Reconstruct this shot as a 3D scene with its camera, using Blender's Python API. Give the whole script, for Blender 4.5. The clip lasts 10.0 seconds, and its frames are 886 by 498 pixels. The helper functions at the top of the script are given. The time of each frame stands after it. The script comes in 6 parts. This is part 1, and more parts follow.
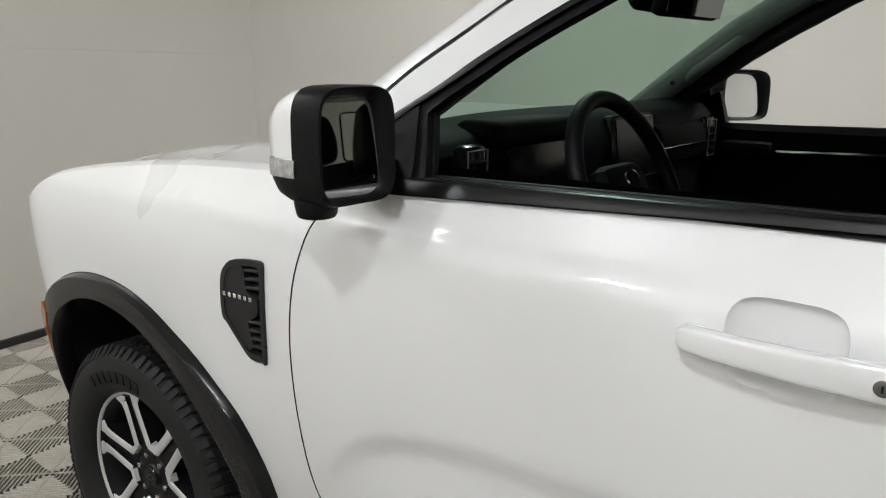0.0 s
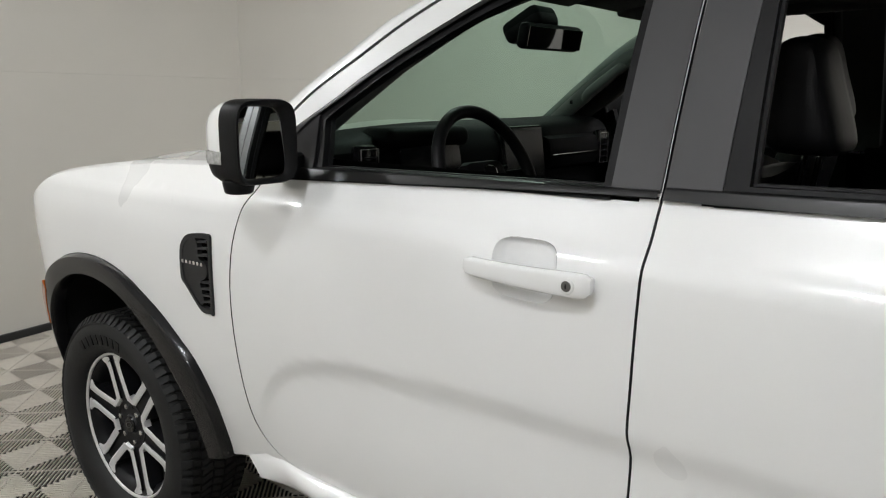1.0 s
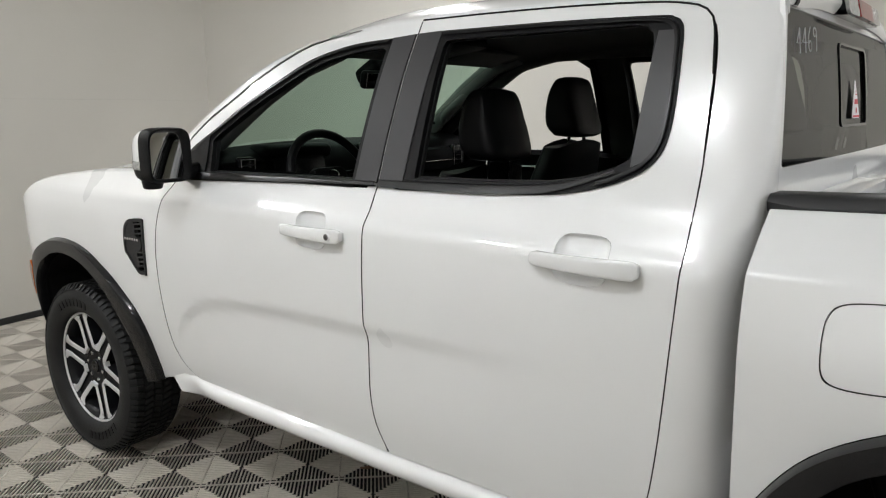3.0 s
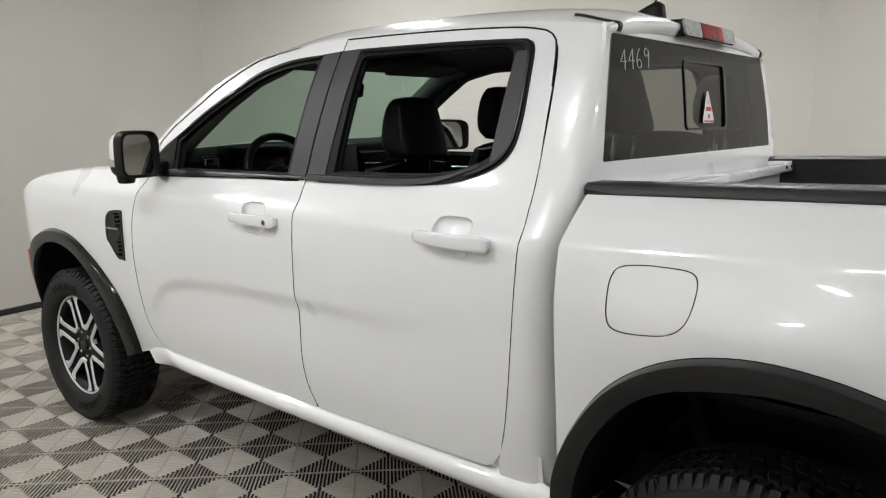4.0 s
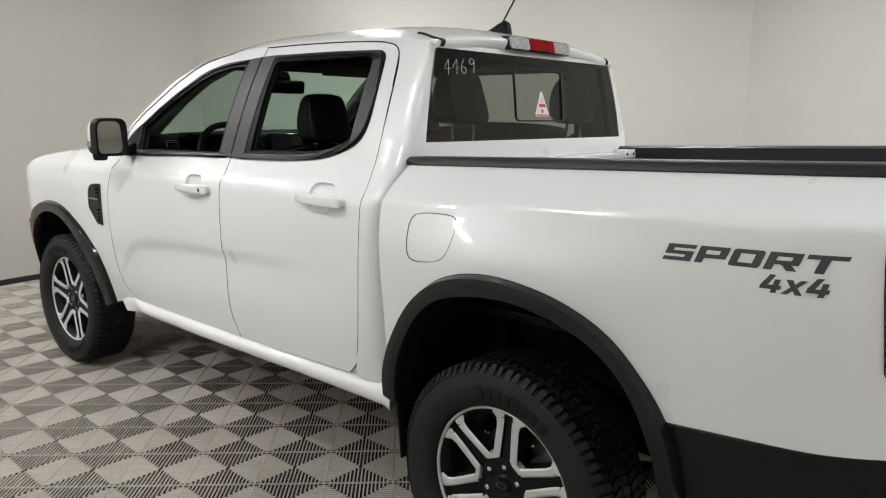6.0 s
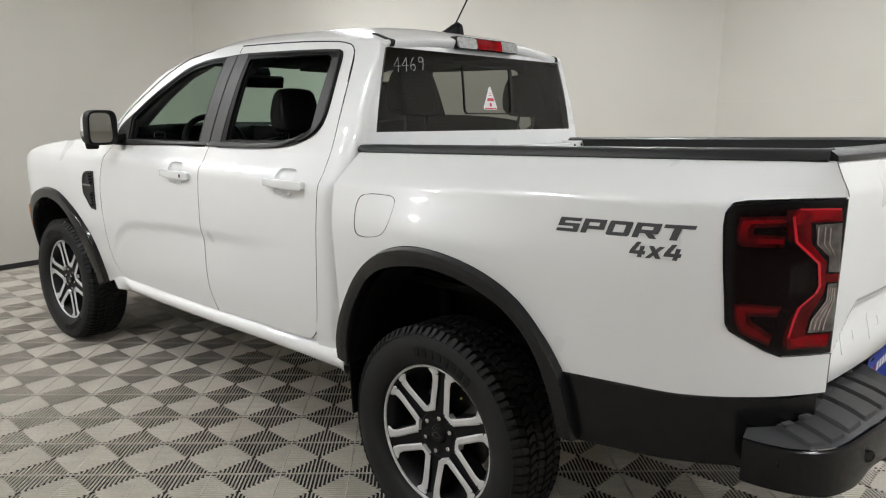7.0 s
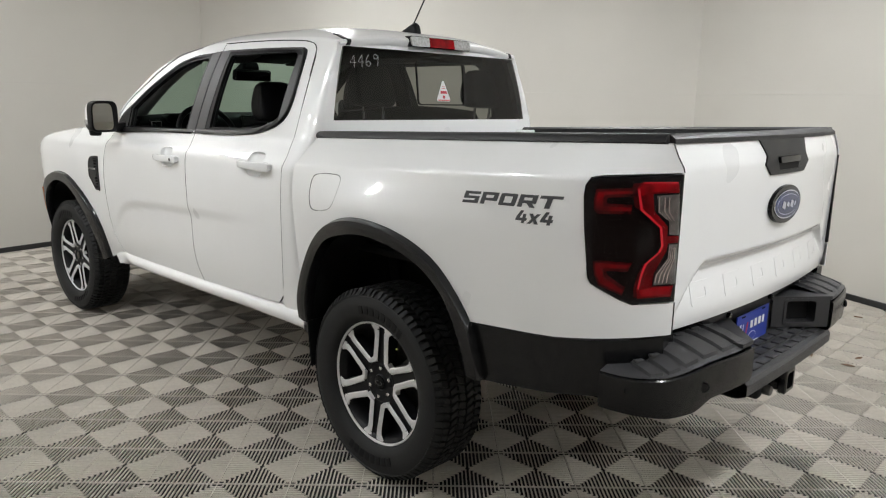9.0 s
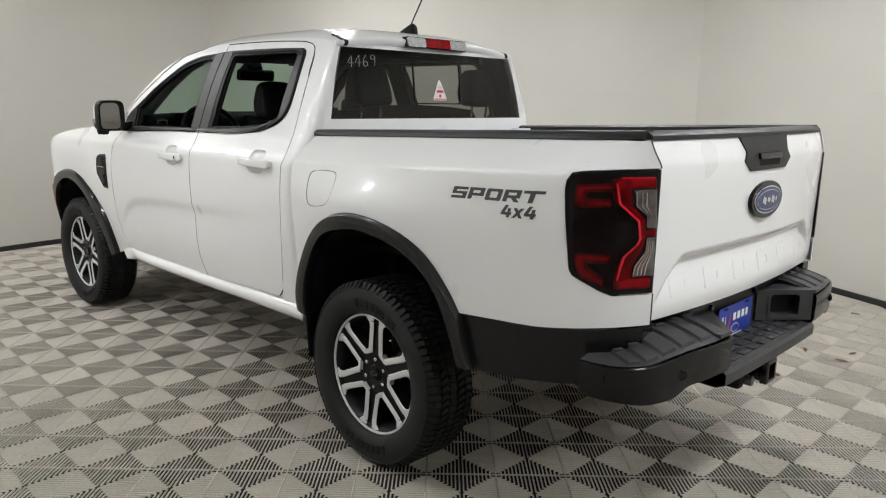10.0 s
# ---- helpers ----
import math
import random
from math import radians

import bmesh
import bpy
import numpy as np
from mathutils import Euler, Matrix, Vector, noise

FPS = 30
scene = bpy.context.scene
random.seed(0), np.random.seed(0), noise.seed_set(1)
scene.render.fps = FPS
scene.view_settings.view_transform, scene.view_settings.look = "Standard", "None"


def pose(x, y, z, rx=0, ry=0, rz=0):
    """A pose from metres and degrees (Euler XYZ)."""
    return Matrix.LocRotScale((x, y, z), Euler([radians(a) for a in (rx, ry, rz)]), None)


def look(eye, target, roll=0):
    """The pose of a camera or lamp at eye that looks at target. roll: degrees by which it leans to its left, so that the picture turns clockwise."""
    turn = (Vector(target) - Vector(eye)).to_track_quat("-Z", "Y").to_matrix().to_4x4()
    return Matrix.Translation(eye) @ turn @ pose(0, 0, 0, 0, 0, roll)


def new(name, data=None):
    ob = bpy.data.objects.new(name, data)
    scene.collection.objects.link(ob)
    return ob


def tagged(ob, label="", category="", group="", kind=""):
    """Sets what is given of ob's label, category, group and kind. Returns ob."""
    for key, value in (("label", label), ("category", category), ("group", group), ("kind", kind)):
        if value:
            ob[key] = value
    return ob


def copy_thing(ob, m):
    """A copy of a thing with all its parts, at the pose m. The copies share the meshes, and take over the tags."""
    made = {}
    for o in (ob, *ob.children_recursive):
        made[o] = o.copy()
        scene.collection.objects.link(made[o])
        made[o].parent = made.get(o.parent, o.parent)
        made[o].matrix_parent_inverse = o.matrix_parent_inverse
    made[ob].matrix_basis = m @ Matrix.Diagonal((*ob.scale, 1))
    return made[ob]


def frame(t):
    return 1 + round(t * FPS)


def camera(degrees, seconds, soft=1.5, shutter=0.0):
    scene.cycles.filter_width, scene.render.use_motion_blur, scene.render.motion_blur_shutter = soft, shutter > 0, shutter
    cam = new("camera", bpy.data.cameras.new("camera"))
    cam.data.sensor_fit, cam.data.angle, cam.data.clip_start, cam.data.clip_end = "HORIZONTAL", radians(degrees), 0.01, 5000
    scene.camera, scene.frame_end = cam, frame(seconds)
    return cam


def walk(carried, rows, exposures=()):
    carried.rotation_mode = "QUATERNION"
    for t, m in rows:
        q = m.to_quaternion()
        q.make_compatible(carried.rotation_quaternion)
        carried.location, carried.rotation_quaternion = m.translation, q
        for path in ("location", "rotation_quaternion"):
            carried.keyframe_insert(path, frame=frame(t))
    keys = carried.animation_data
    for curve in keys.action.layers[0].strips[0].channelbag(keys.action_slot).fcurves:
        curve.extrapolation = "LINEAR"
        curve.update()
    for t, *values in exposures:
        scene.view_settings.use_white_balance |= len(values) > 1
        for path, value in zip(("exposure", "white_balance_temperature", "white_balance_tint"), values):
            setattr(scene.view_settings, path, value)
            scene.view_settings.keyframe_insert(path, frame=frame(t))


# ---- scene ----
cam = camera(63.1, 10.0, soft=1.15)
PATH = [
    (0, (-1.684, 1.491, 1.493), (-0.179, 2.719, 1.019), 0.2),
    (0.5, (-1.788, 1.246, 1.489), (-0.28, 2.483, 1.05), 0.1),
    (1, (-1.873, 1.012, 1.481), (-0.362, 2.256, 1.069), 0.3),
    (1.5, (-1.953, 0.752, 1.52), (-0.437, 1.985, 1.093), -0.3),
    (2, (-2.051, 0.531, 1.526), (-0.526, 1.759, 1.115), -0.3),
    (2.5, (-2.14, 0.294, 1.538), (-0.614, 1.525, 1.14), -0.2),
    (3, (-2.199, 0.068, 1.533), (-0.682, 1.314, 1.152), -0.2),
    (4.5, (-2.318, -0.625, 1.527), (-0.836, 0.669, 1.167), 0.0),
    (5, (-2.357, -0.818, 1.515), (-0.886, 0.489, 1.157), 0.2),
    (5.5, (-2.395, -1.025, 1.512), (-0.932, 0.29, 1.15), 0.4),
    (7, (-2.511, -1.592, 1.505), (-1.065, -0.263, 1.124), 0.8),
    (7.5, (-2.537, -1.732, 1.509), (-1.1, -0.397, 1.12), 0.8),
    (8, (-2.551, -1.872, 1.509), (-1.122, -0.529, 1.116), 1.0),
    (8.5, (-2.561, -1.997, 1.504), (-1.144, -0.642, 1.107), 1.0),
    (9, (-2.585, -2.083, 1.503), (-1.179, -0.717, 1.103), 1.0),
    (9.5, (-2.601, -2.147, 1.501), (-1.205, -0.772, 1.101), 1.0),
    (10, (-2.599, -2.194, 1.502), (-1.213, -0.809, 1.1), 0.9),
]
walk(cam, [(t, look(eye, target, roll)) for t, eye, target, roll in PATH], exposures=[(0, -0.09), (4, -0.02), (7, 0.08), (10, 0.02)])

# ---- light: the room is closed; unseen round ceiling lamps, most of them added, light it ----
world = bpy.data.worlds.new("World")
scene.world = world
world.use_nodes = True
world.node_tree.nodes["Background"].inputs[0].default_value = (0.02, 0.02, 0.02, 1)
LAMP_STRENGTH = 190.0
CEILING = 3.3

# ---- materials ----
def material(name, colour, rough=0.5, metal=0.0, coat=0.0, grain=0.0, grain_scale=400.0, stain=0.0, stain_scale=3.0,
             bump=0.0, bump_scale=600.0, vary=0.0, spec=0.5, **more):
    """A principled material with fine grain, larger stains and a fine relief."""
    m = bpy.data.materials.new(name)
    m.use_nodes = True
    n, l = m.node_tree.nodes, m.node_tree.links
    b = n["Principled BSDF"]
    b.inputs["Base Color"].default_value = (*colour, 1)
    b.inputs["Roughness"].default_value = rough
    b.inputs["Metallic"].default_value = metal
    b.inputs["Coat Weight"].default_value = coat
    b.inputs["Coat Roughness"].default_value = 0.03
    b.inputs["Specular IOR Level"].default_value = spec
    tc = n.new("ShaderNodeTexCoord")
    last = None

    def layer(scale, amount, detail, prev):
        t = n.new("ShaderNodeTexNoise")
        t.inputs["Scale"].default_value, t.inputs["Detail"].default_value = scale, detail
        l.new(tc.outputs["Object"], t.inputs["Vector"])
        r = n.new("ShaderNodeMapRange")
        r.inputs[1].default_value, r.inputs[2].default_value = 0.3, 0.7
        r.inputs[3].default_value, r.inputs[4].default_value = 1 - amount, 1 + amount
        l.new(t.outputs["Fac"], r.inputs[0])
        mul = n.new("ShaderNodeVectorMath")
        mul.operation = "SCALE"
        if prev is None:
            mul.inputs[0].default_value = colour
        else:
            l.new(prev, mul.inputs[0])
        l.new(r.outputs[0], mul.inputs["Scale"])
        return mul.outputs[0], t

    if stain:
        last, t = layer(stain_scale, stain, 4, last)
        r = n.new("ShaderNodeMapRange")
        r.inputs[3].default_value, r.inputs[4].default_value = rough * 0.85, min(1, rough * 1.2)
        l.new(t.outputs["Fac"], r.inputs[0])
        l.new(r.outputs[0], b.inputs["Roughness"])
    if grain:
        last, t = layer(grain_scale, grain, 2, last)
    if vary:
        oi = n.new("ShaderNodeObjectInfo")
        r = n.new("ShaderNodeMapRange")
        r.inputs[3].default_value, r.inputs[4].default_value = 1 - vary, 1 + vary
        l.new(oi.outputs["Random"], r.inputs[0])
        mul = n.new("ShaderNodeVectorMath")
        mul.operation = "SCALE"
        if last is None:
            mul.inputs[0].default_value = colour
        else:
            l.new(last, mul.inputs[0])
        l.new(r.outputs[0], mul.inputs["Scale"])
        last = mul.outputs[0]
    if last is not None:
        l.new(last, b.inputs["Base Color"])
    if bump:
        t = n.new("ShaderNodeTexNoise")
        t.inputs["Scale"].default_value, t.inputs["Detail"].default_value = bump_scale, 3
        l.new(tc.outputs["Object"], t.inputs["Vector"])
        bm_ = n.new("ShaderNodeBump")
        bm_.inputs["Strength"].default_value, bm_.inputs["Distance"].default_value = bump, 0.002
        l.new(t.outputs["Fac"], bm_.inputs["Height"])
        l.new(bm_.outputs[0], b.inputs["Normal"])
    for key, value in more.items():
        b.inputs[key.replace("_", " ")].default_value = value
    return m


PAINT = material("white_paint", (0.82, 0.826, 0.826), 0.28, coat=1.0, stain=0.012, stain_scale=1.5)
TRIM = material("satin_black_plastic", (0.006, 0.006, 0.0065), 0.42, spec=0.14, stain=0.1, stain_scale=8, bump=0.12, bump_scale=1500)
PAD = material("step_plastic", (0.017, 0.017, 0.018), 0.45, spec=0.34, stain=0.1, stain_scale=9, bump=0.2, bump_scale=1200)
# a lighter grey than the other black plastics, for the bumper's steps
STEP_PAD = material("pale_step_plastic", (0.034, 0.034, 0.036), 0.42, spec=0.42, stain=0.15, stain_scale=9, bump=0.2, bump_scale=1200)
BUMPER = material("bumper_gloss", (0.0065, 0.0066, 0.0072), 0.24, coat=0.12, spec=0.26, stain=0.1, stain_scale=5)
RAIL = material("window_rail_black", (0.006, 0.006, 0.0065), 0.33, spec=0.32, stain=0.08, stain_scale=6)
GLOSS = material("gloss_black", (0.005, 0.005, 0.0055), 0.16, coat=0.15, spec=0.25, stain=0.1, stain_scale=5)
PILLAR = material("pillar_film", (0.046, 0.046, 0.048), 0.42, spec=0.3, stain=0.06, stain_scale=6, bump=0.01, bump_scale=1800)
FLARE = material("flare_plastic", (0.009, 0.0092, 0.010), 0.18, spec=0.40, stain=0.08, stain_scale=6, bump=0.04, bump_scale=1500)
RUBBER = material("tyre_rubber", (0.0135, 0.0138, 0.014), 0.6, spec=0.28, stain=0.22, stain_scale=14, grain=0.15, bump=0.25, bump_scale=500)
SEAL = material("rubber_seal", (0.007, 0.007, 0.0075), 0.55, spec=0.2, bump=0.06, stain=0.1)
ALLOY = material("machined_alloy", (0.74, 0.74, 0.75), 0.38, metal=0.55, stain=0.05, stain_scale=12, grain=0.04)
RIM_DARK = material("dark_rim_paint", (0.005, 0.005, 0.006), 0.4, coat=0.0, spec=0.22, stain=0.1)
CHROME = material("chrome", (0.75, 0.75, 0.76), 0.12, metal=1.0, stain=0.03)
STEEL = material("grey_steel", (0.16, 0.155, 0.15), 0.5, metal=0.8, stain=0.25, stain_scale=20)
CHASSIS = material("chassis_black", (0.009, 0.009, 0.0095), 0.65, spec=0.2, stain=0.3, stain_scale=10)
MIRROR = material("mirror_glass", (0.78, 0.80, 0.80), 0.02, metal=1.0)
# silvering darkened in colour, so that the inside mirror's reflection looks dark
DIM_MIRROR = material("darkened_mirror", (0.22, 0.225, 0.23), 0.03, metal=1.0)
LEATHER = material("black_leather", (0.005, 0.005, 0.0056), 0.45, spec=0.16, stain=0.15, stain_scale=10, bump=0.25, bump_scale=350)
CABIN = material("cabin_plastic", (0.0028, 0.0028, 0.0031), 0.6, spec=0.07, stain=0.12, stain_scale=6, bump=0.15, bump_scale=900)
HEADLINER = material("headliner", (0.022, 0.022, 0.021), 0.9, stain=0.08, bump=0.2, bump_scale=1200)
PILLAR_IN = material("grey_pillar_trim", (0.13, 0.14, 0.13), 0.7, stain=0.06, bump=0.12, bump_scale=900)
SCREEN = material("screen", (0.006, 0.0062, 0.007), 0.25, spec=0.25, stain=0.05)
# one red lens in several brightnesses: its light and shade are put into the colour
RED_DIM = material("dim_red_lens", (0.045, 0.0003, 0.001), 0.15, coat=0.2, spec=0.2, stain=0.6, stain_scale=40)
RED = material("red_lens", (0.25, 0.0008, 0.004), 0.12, coat=0.25, spec=0.2, stain=0.6, stain_scale=22)
RED_SHADED = material("shaded_red_lens", (0.15, 0.0004, 0.0025), 0.12, coat=0.25, spec=0.2, stain=0.7, stain_scale=14)
RED_EDGE = material("lit_red_lens", (0.75, 0.012, 0.03), 0.12, coat=1.0, stain=0.2, stain_scale=30)
RED_DARK = material("smoked_red_lens", (0.003, 0.0012, 0.0012), 0.10, coat=0.0, spec=0.2, stain=0.1)
CLEAR = material("clear_lens", (0.20, 0.205, 0.197), 0.14, coat=0.6, stain=0.45, stain_scale=26, metal=0.55)
LAMP_CLEAR = material("pale_lens", (0.36, 0.36, 0.35), 0.25, coat=0.6, stain=0.25, stain_scale=90, grain=0.12, grain_scale=500)
ORANGE = material("orange_lens", (0.62, 0.16, 0.02), 0.2, coat=1.0, stain=0.05)
DECAL = material("grey_decal", (0.055, 0.057, 0.062), 0.35, stain=0.05)
BLUE = material("blue_enamel", (0.012, 0.032, 0.13), 0.2, coat=0.25, stain=0.05)
PLATE_BLUE = material("plate_blue", (0.022, 0.045, 0.30), 0.35, stain=0.05)
WHITE_INK = material("white_ink", (0.78, 0.78, 0.78), 0.5, stain=0.03)
RED_INK = material("red_ink", (0.55, 0.06, 0.08), 0.5, stain=0.03)
CHALK = material("marker_ink", (0.70, 0.71, 0.70), 0.6, stain=0.05)
TILE = material("floor_tile_plastic", (0.56, 0.518, 0.45), 0.5, stain=0.10, stain_scale=2.3, grain=0.06, grain_scale=60, vary=0.05, bump=0.1)
SUBFLOOR = material("dark_subfloor", (0.006, 0.0055, 0.005), 0.85, stain=0.2, stain_scale=6)
WALL = material("wall_paint", (0.585, 0.562, 0.512), 0.62, stain=0.035, stain_scale=0.9, grain=0.02, bump=0.02, bump_scale=160)
CEIL = material("ceiling_paint", (0.72, 0.71, 0.68), 0.85, stain=0.03)
BASE = material("baseboard_black", (0.02, 0.02, 0.02), 0.5, stain=0.15)
TAG = material("yellow_tag", (0.40, 0.44, 0.10), 0.6, stain=0.1)
LEAF = material("dry_leaf", (0.17, 0.10, 0.055), 0.8, stain=0.3, stain_scale=40)


def glass(name, tint, rough=0.0, edge=0.55, base=0.035):
    m = bpy.data.materials.new(name)
    m.use_nodes = True
    n, l = m.node_tree.nodes, m.node_tree.links
    n.remove(n["Principled BSDF"])
    tr, gl, mix = n.new("ShaderNodeBsdfTransparent"), n.new("ShaderNodeBsdfGlossy"), n.new("ShaderNodeMixShader")
    lw, pw, fr = n.new("ShaderNodeLayerWeight"), n.new("ShaderNodeMath"), n.new("ShaderNodeMath")
    pw.operation, fr.operation = "POWER", "MULTIPLY_ADD"
    tr.inputs[0].default_value = (*tint, 1)
    gl.inputs["Roughness"].default_value = rough
    gl.inputs[0].default_value = (0.9, 0.9, 0.9, 1)
    lw.inputs[0].default_value = 0.5
    pw.inputs[1].default_value, fr.inputs[1].default_value, fr.inputs[2].default_value = 4.5, edge, base
    l.new(lw.outputs["Facing"], pw.inputs[0])
    l.new(pw.outputs[0], fr.inputs[0])
    l.new(fr.outputs[0], mix.inputs[0])
    l.new(tr.outputs[0], mix.inputs[1])
    l.new(gl.outputs[0], mix.inputs[2])
    l.new(mix.outputs[0], n["Material Output"].inputs[0])
    return m


LAMP_COVER = glass("lamp_cover", (0.92, 0.86, 0.86), 0.0, 0.25, 0.004)
WINDSHIELD = glass("windshield_glass", (0.43, 0.57, 0.49))
PRIVACY = glass("privacy_glass", (0.24, 0.245, 0.22))
SLIDER_GLASS = glass("slider_glass", (0.25, 0.255, 0.23))
LAMP = bpy.data.materials.new("lamp_diffuser")
LAMP.use_nodes = True
LAMP.node_tree.nodes["Principled BSDF"].inputs["Emission Color"].default_value = (0.972, 0.99, 1.012, 1)
LAMP.node_tree.nodes["Principled BSDF"].inputs["Emission Strength"].default_value = LAMP_STRENGTH


# ---- building helpers ----
def part(name, bm, mat, parent=None, label="", smooth=True, angle=35, normals=None):
    """Links a bmesh as one mesh object under a thing or a part."""
    me = bpy.data.meshes.new(name)
    bm.normal_update()
    bm.to_mesh(me)
    bm.free()
    me.materials.append(mat)
    ob = new(name, me)
    ob.parent = parent
    if smooth:
        me.shade_smooth()
        if normals is None:
            me.set_sharp_from_angle(angle=radians(angle))
        else:
            me.normals_split_custom_set_from_vertices(normals)
    if label:
        tagged(ob, label)
    return ob


def thing(name, label, category, kind="", group=""):
    ob = new(name)
    ob.empty_display_size = 0.2
    return tagged(ob, label, category, group, kind)


def interp(pts, v):
    """Smooth curve through (a, b) points."""
    if v <= pts[0][0]:
        return pts[0][1]
    if v >= pts[-1][0]:
        return pts[-1][1]
    for k in range(len(pts) - 1):
        a, b = pts[k], pts[k + 1]
        if v <= b[0]:
            def slope(i):
                p, q = pts[max(0, i - 1)], pts[min(len(pts) - 1, i + 1)]
                return (q[1] - p[1]) / (q[0] - p[0])
            h = b[0] - a[0]
            t = (v - a[0]) / h
            m0, m1 = slope(k) * h, slope(k + 1) * h
            return ((2 * t ** 3 - 3 * t * t + 1) * a[1] + (t ** 3 - 2 * t * t + t) * m0
                    + (3 * t * t - 2 * t ** 3) * b[1] + (t ** 3 - t * t) * m1)


def step(a, b, v):
    t = min(1, max(0, (v - a) / (b - a)))
    return t * t * (3 - 2 * t)


def smooth_line(pts, n=6):
    """A Catmull-Rom line through the points (tuples of any size)."""
    out = []
    for k in range(len(pts) - 1):
        p0, p1, p2, p3 = (np.array(pts[max(0, min(len(pts) - 1, k + d))], float) for d in (-1, 0, 1, 2))
        for i in range(n):
            t = i / n
            out.append(tuple(0.5 * (2 * p1 + (p2 - p0) * t + (2 * p0 - 5 * p1 + 4 * p2 - p3) * t * t + (3 * p1 - p0 - 3 * p2 + p3) * t ** 3)))
    out.append(tuple(float(c) for c in pts[-1]))
    return out


def resample(pts, n):
    p = np.array(pts, float)
    d = np.concatenate([[0], np.cumsum(np.linalg.norm(np.diff(p, axis=0), axis=1))])
    return [tuple(np.interp(s, d, p[:, k]) for k in range(p.shape[1])) for s in np.linspace(0, d[-1], n)]


def box(bm, c, size, bevel=0.0, rot=(0, 0, 0), segs=2):
    """A box, bevelled, added to bm."""
    made = bmesh.ops.create_cube(bm, size=1.0)["verts"]
    m = pose(*c, *rot) @ Matrix.Diagonal((*size, 1))
    bmesh.ops.transform(bm, matrix=m, verts=made)
    if bevel:
        edges = list({e for v in made for e in v.link_edges})
        bmesh.ops.bevel(bm, geom=edges, offset=bevel, segments=segs, profile=0.5, affect="EDGES", clamp_overlap=True)


def cyl(bm, c, r, h, axis="z", n=24, r2=None, bevel=0.0):
    made = bmesh.ops.create_cone(bm, cap_ends=True, segments=n, radius1=r, radius2=r if r2 is None else r2, depth=h)["verts"]
    turn = {"z": (0, 0, 0), "x": (0, 90, 0), "y": (-90, 0, 0)}[axis]
    bmesh.ops.transform(bm, matrix=pose(*c, *turn), verts=made)
    if bevel:
        faces = {f for v in made for f in v.link_faces if len(f.verts) > 4}
        edges = list({e for f in faces for e in f.edges})
        bmesh.ops.bevel(bm, geom=edges, offset=bevel, segments=2, profile=0.5, affect="EDGES")


def loft(bm, rings, closed=False, cap=False):
    """Quads between rows of points; closed: each row is a ring."""
    rows = [[bm.verts.new(p) for p in r] for r in rings]
    for a, b in zip(rows, rows[1:]):
        n = len(a)
        for k in range(n if closed else n - 1):
            q = (a[k], a[(k + 1) % n], b[(k + 1) % n], b[k])
            if len(set(q)) == 4:
                bm.faces.new(q)
    if cap:
        bm.faces.new(rows[0])
        bm.faces.new(list(reversed(rows[-1])))
    bmesh.ops.recalc_face_normals(bm, faces=bm.faces)
    return rows


def tube(bm, pts, r, n=10, closed=False, flat=1.0):
    """A round bar along the points."""
    pts = [Vector(p) for p in pts]
    rings = []
    for k, p in enumerate(pts):
        a = pts[(k - 1) % len(pts)] if closed or k else p
        b = pts[(k + 1) % len(pts)] if closed or k < len(pts) - 1 else p
        d = (b - a).normalized()
        u = d.orthogonal().normalized() if k == 0 else (prev - d * prev.dot(d)).normalized()
        prev = u
        w = d.cross(u)
        rings.append([p + u * (r * math.cos(i * math.tau / n)) + w * (r * flat * math.sin(i * math.tau / n)) for i in range(n)])
    if closed:
        rings.append(rings[0])
    rows = loft(bm, rings, closed=True, cap=not closed)
    if closed:
        bmesh.ops.remove_doubles(bm, verts=bm.verts, dist=1e-5)


def lathe(bm, profile, c, n=64):
    """A turned body about the x axis: profile of (radius, x)."""
    rings = [[(c[0] + x, c[1] + r * math.cos(i * math.tau / n), c[2] + r * math.sin(i * math.tau / n)) for i in range(n)] for r, x in profile]
    loft(bm, rings, closed=True)


# ---- the truck's side surface ----
CAB = [(.40, .755), (.50, .778), (.60, .802), (.72, .822), (.85, .836), (1.0, .846), (1.10, .849), (1.18, .8472), (1.213, .8438), (1.231, .836), (1.253, .820), (1.28, .8055), (1.30, .796),
       (1.34, .776), (1.45, .737), (1.60, .676), (1.70, .627), (1.78, .583), (1.84, .54)]
BED = [(.40, .80), (.60, .845), (.80, .866), (1.0, .880), (1.10, .887), (1.17, .8855), (1.215, .8825), (1.240, .8795), (1.2485, .8765), (1.255, .8715), (1.265, .8615), (1.30, .825), (1.33, .789), (1.37, .745), (1.45, .735)]


CREASE = [(.70, .978), (.946, .963), (1.188, .947), (1.461, .936), (1.735, .926), (2.055, .905), (2.241, .88), (2.378, .827), (2.47, .74), (2.55, .62)]


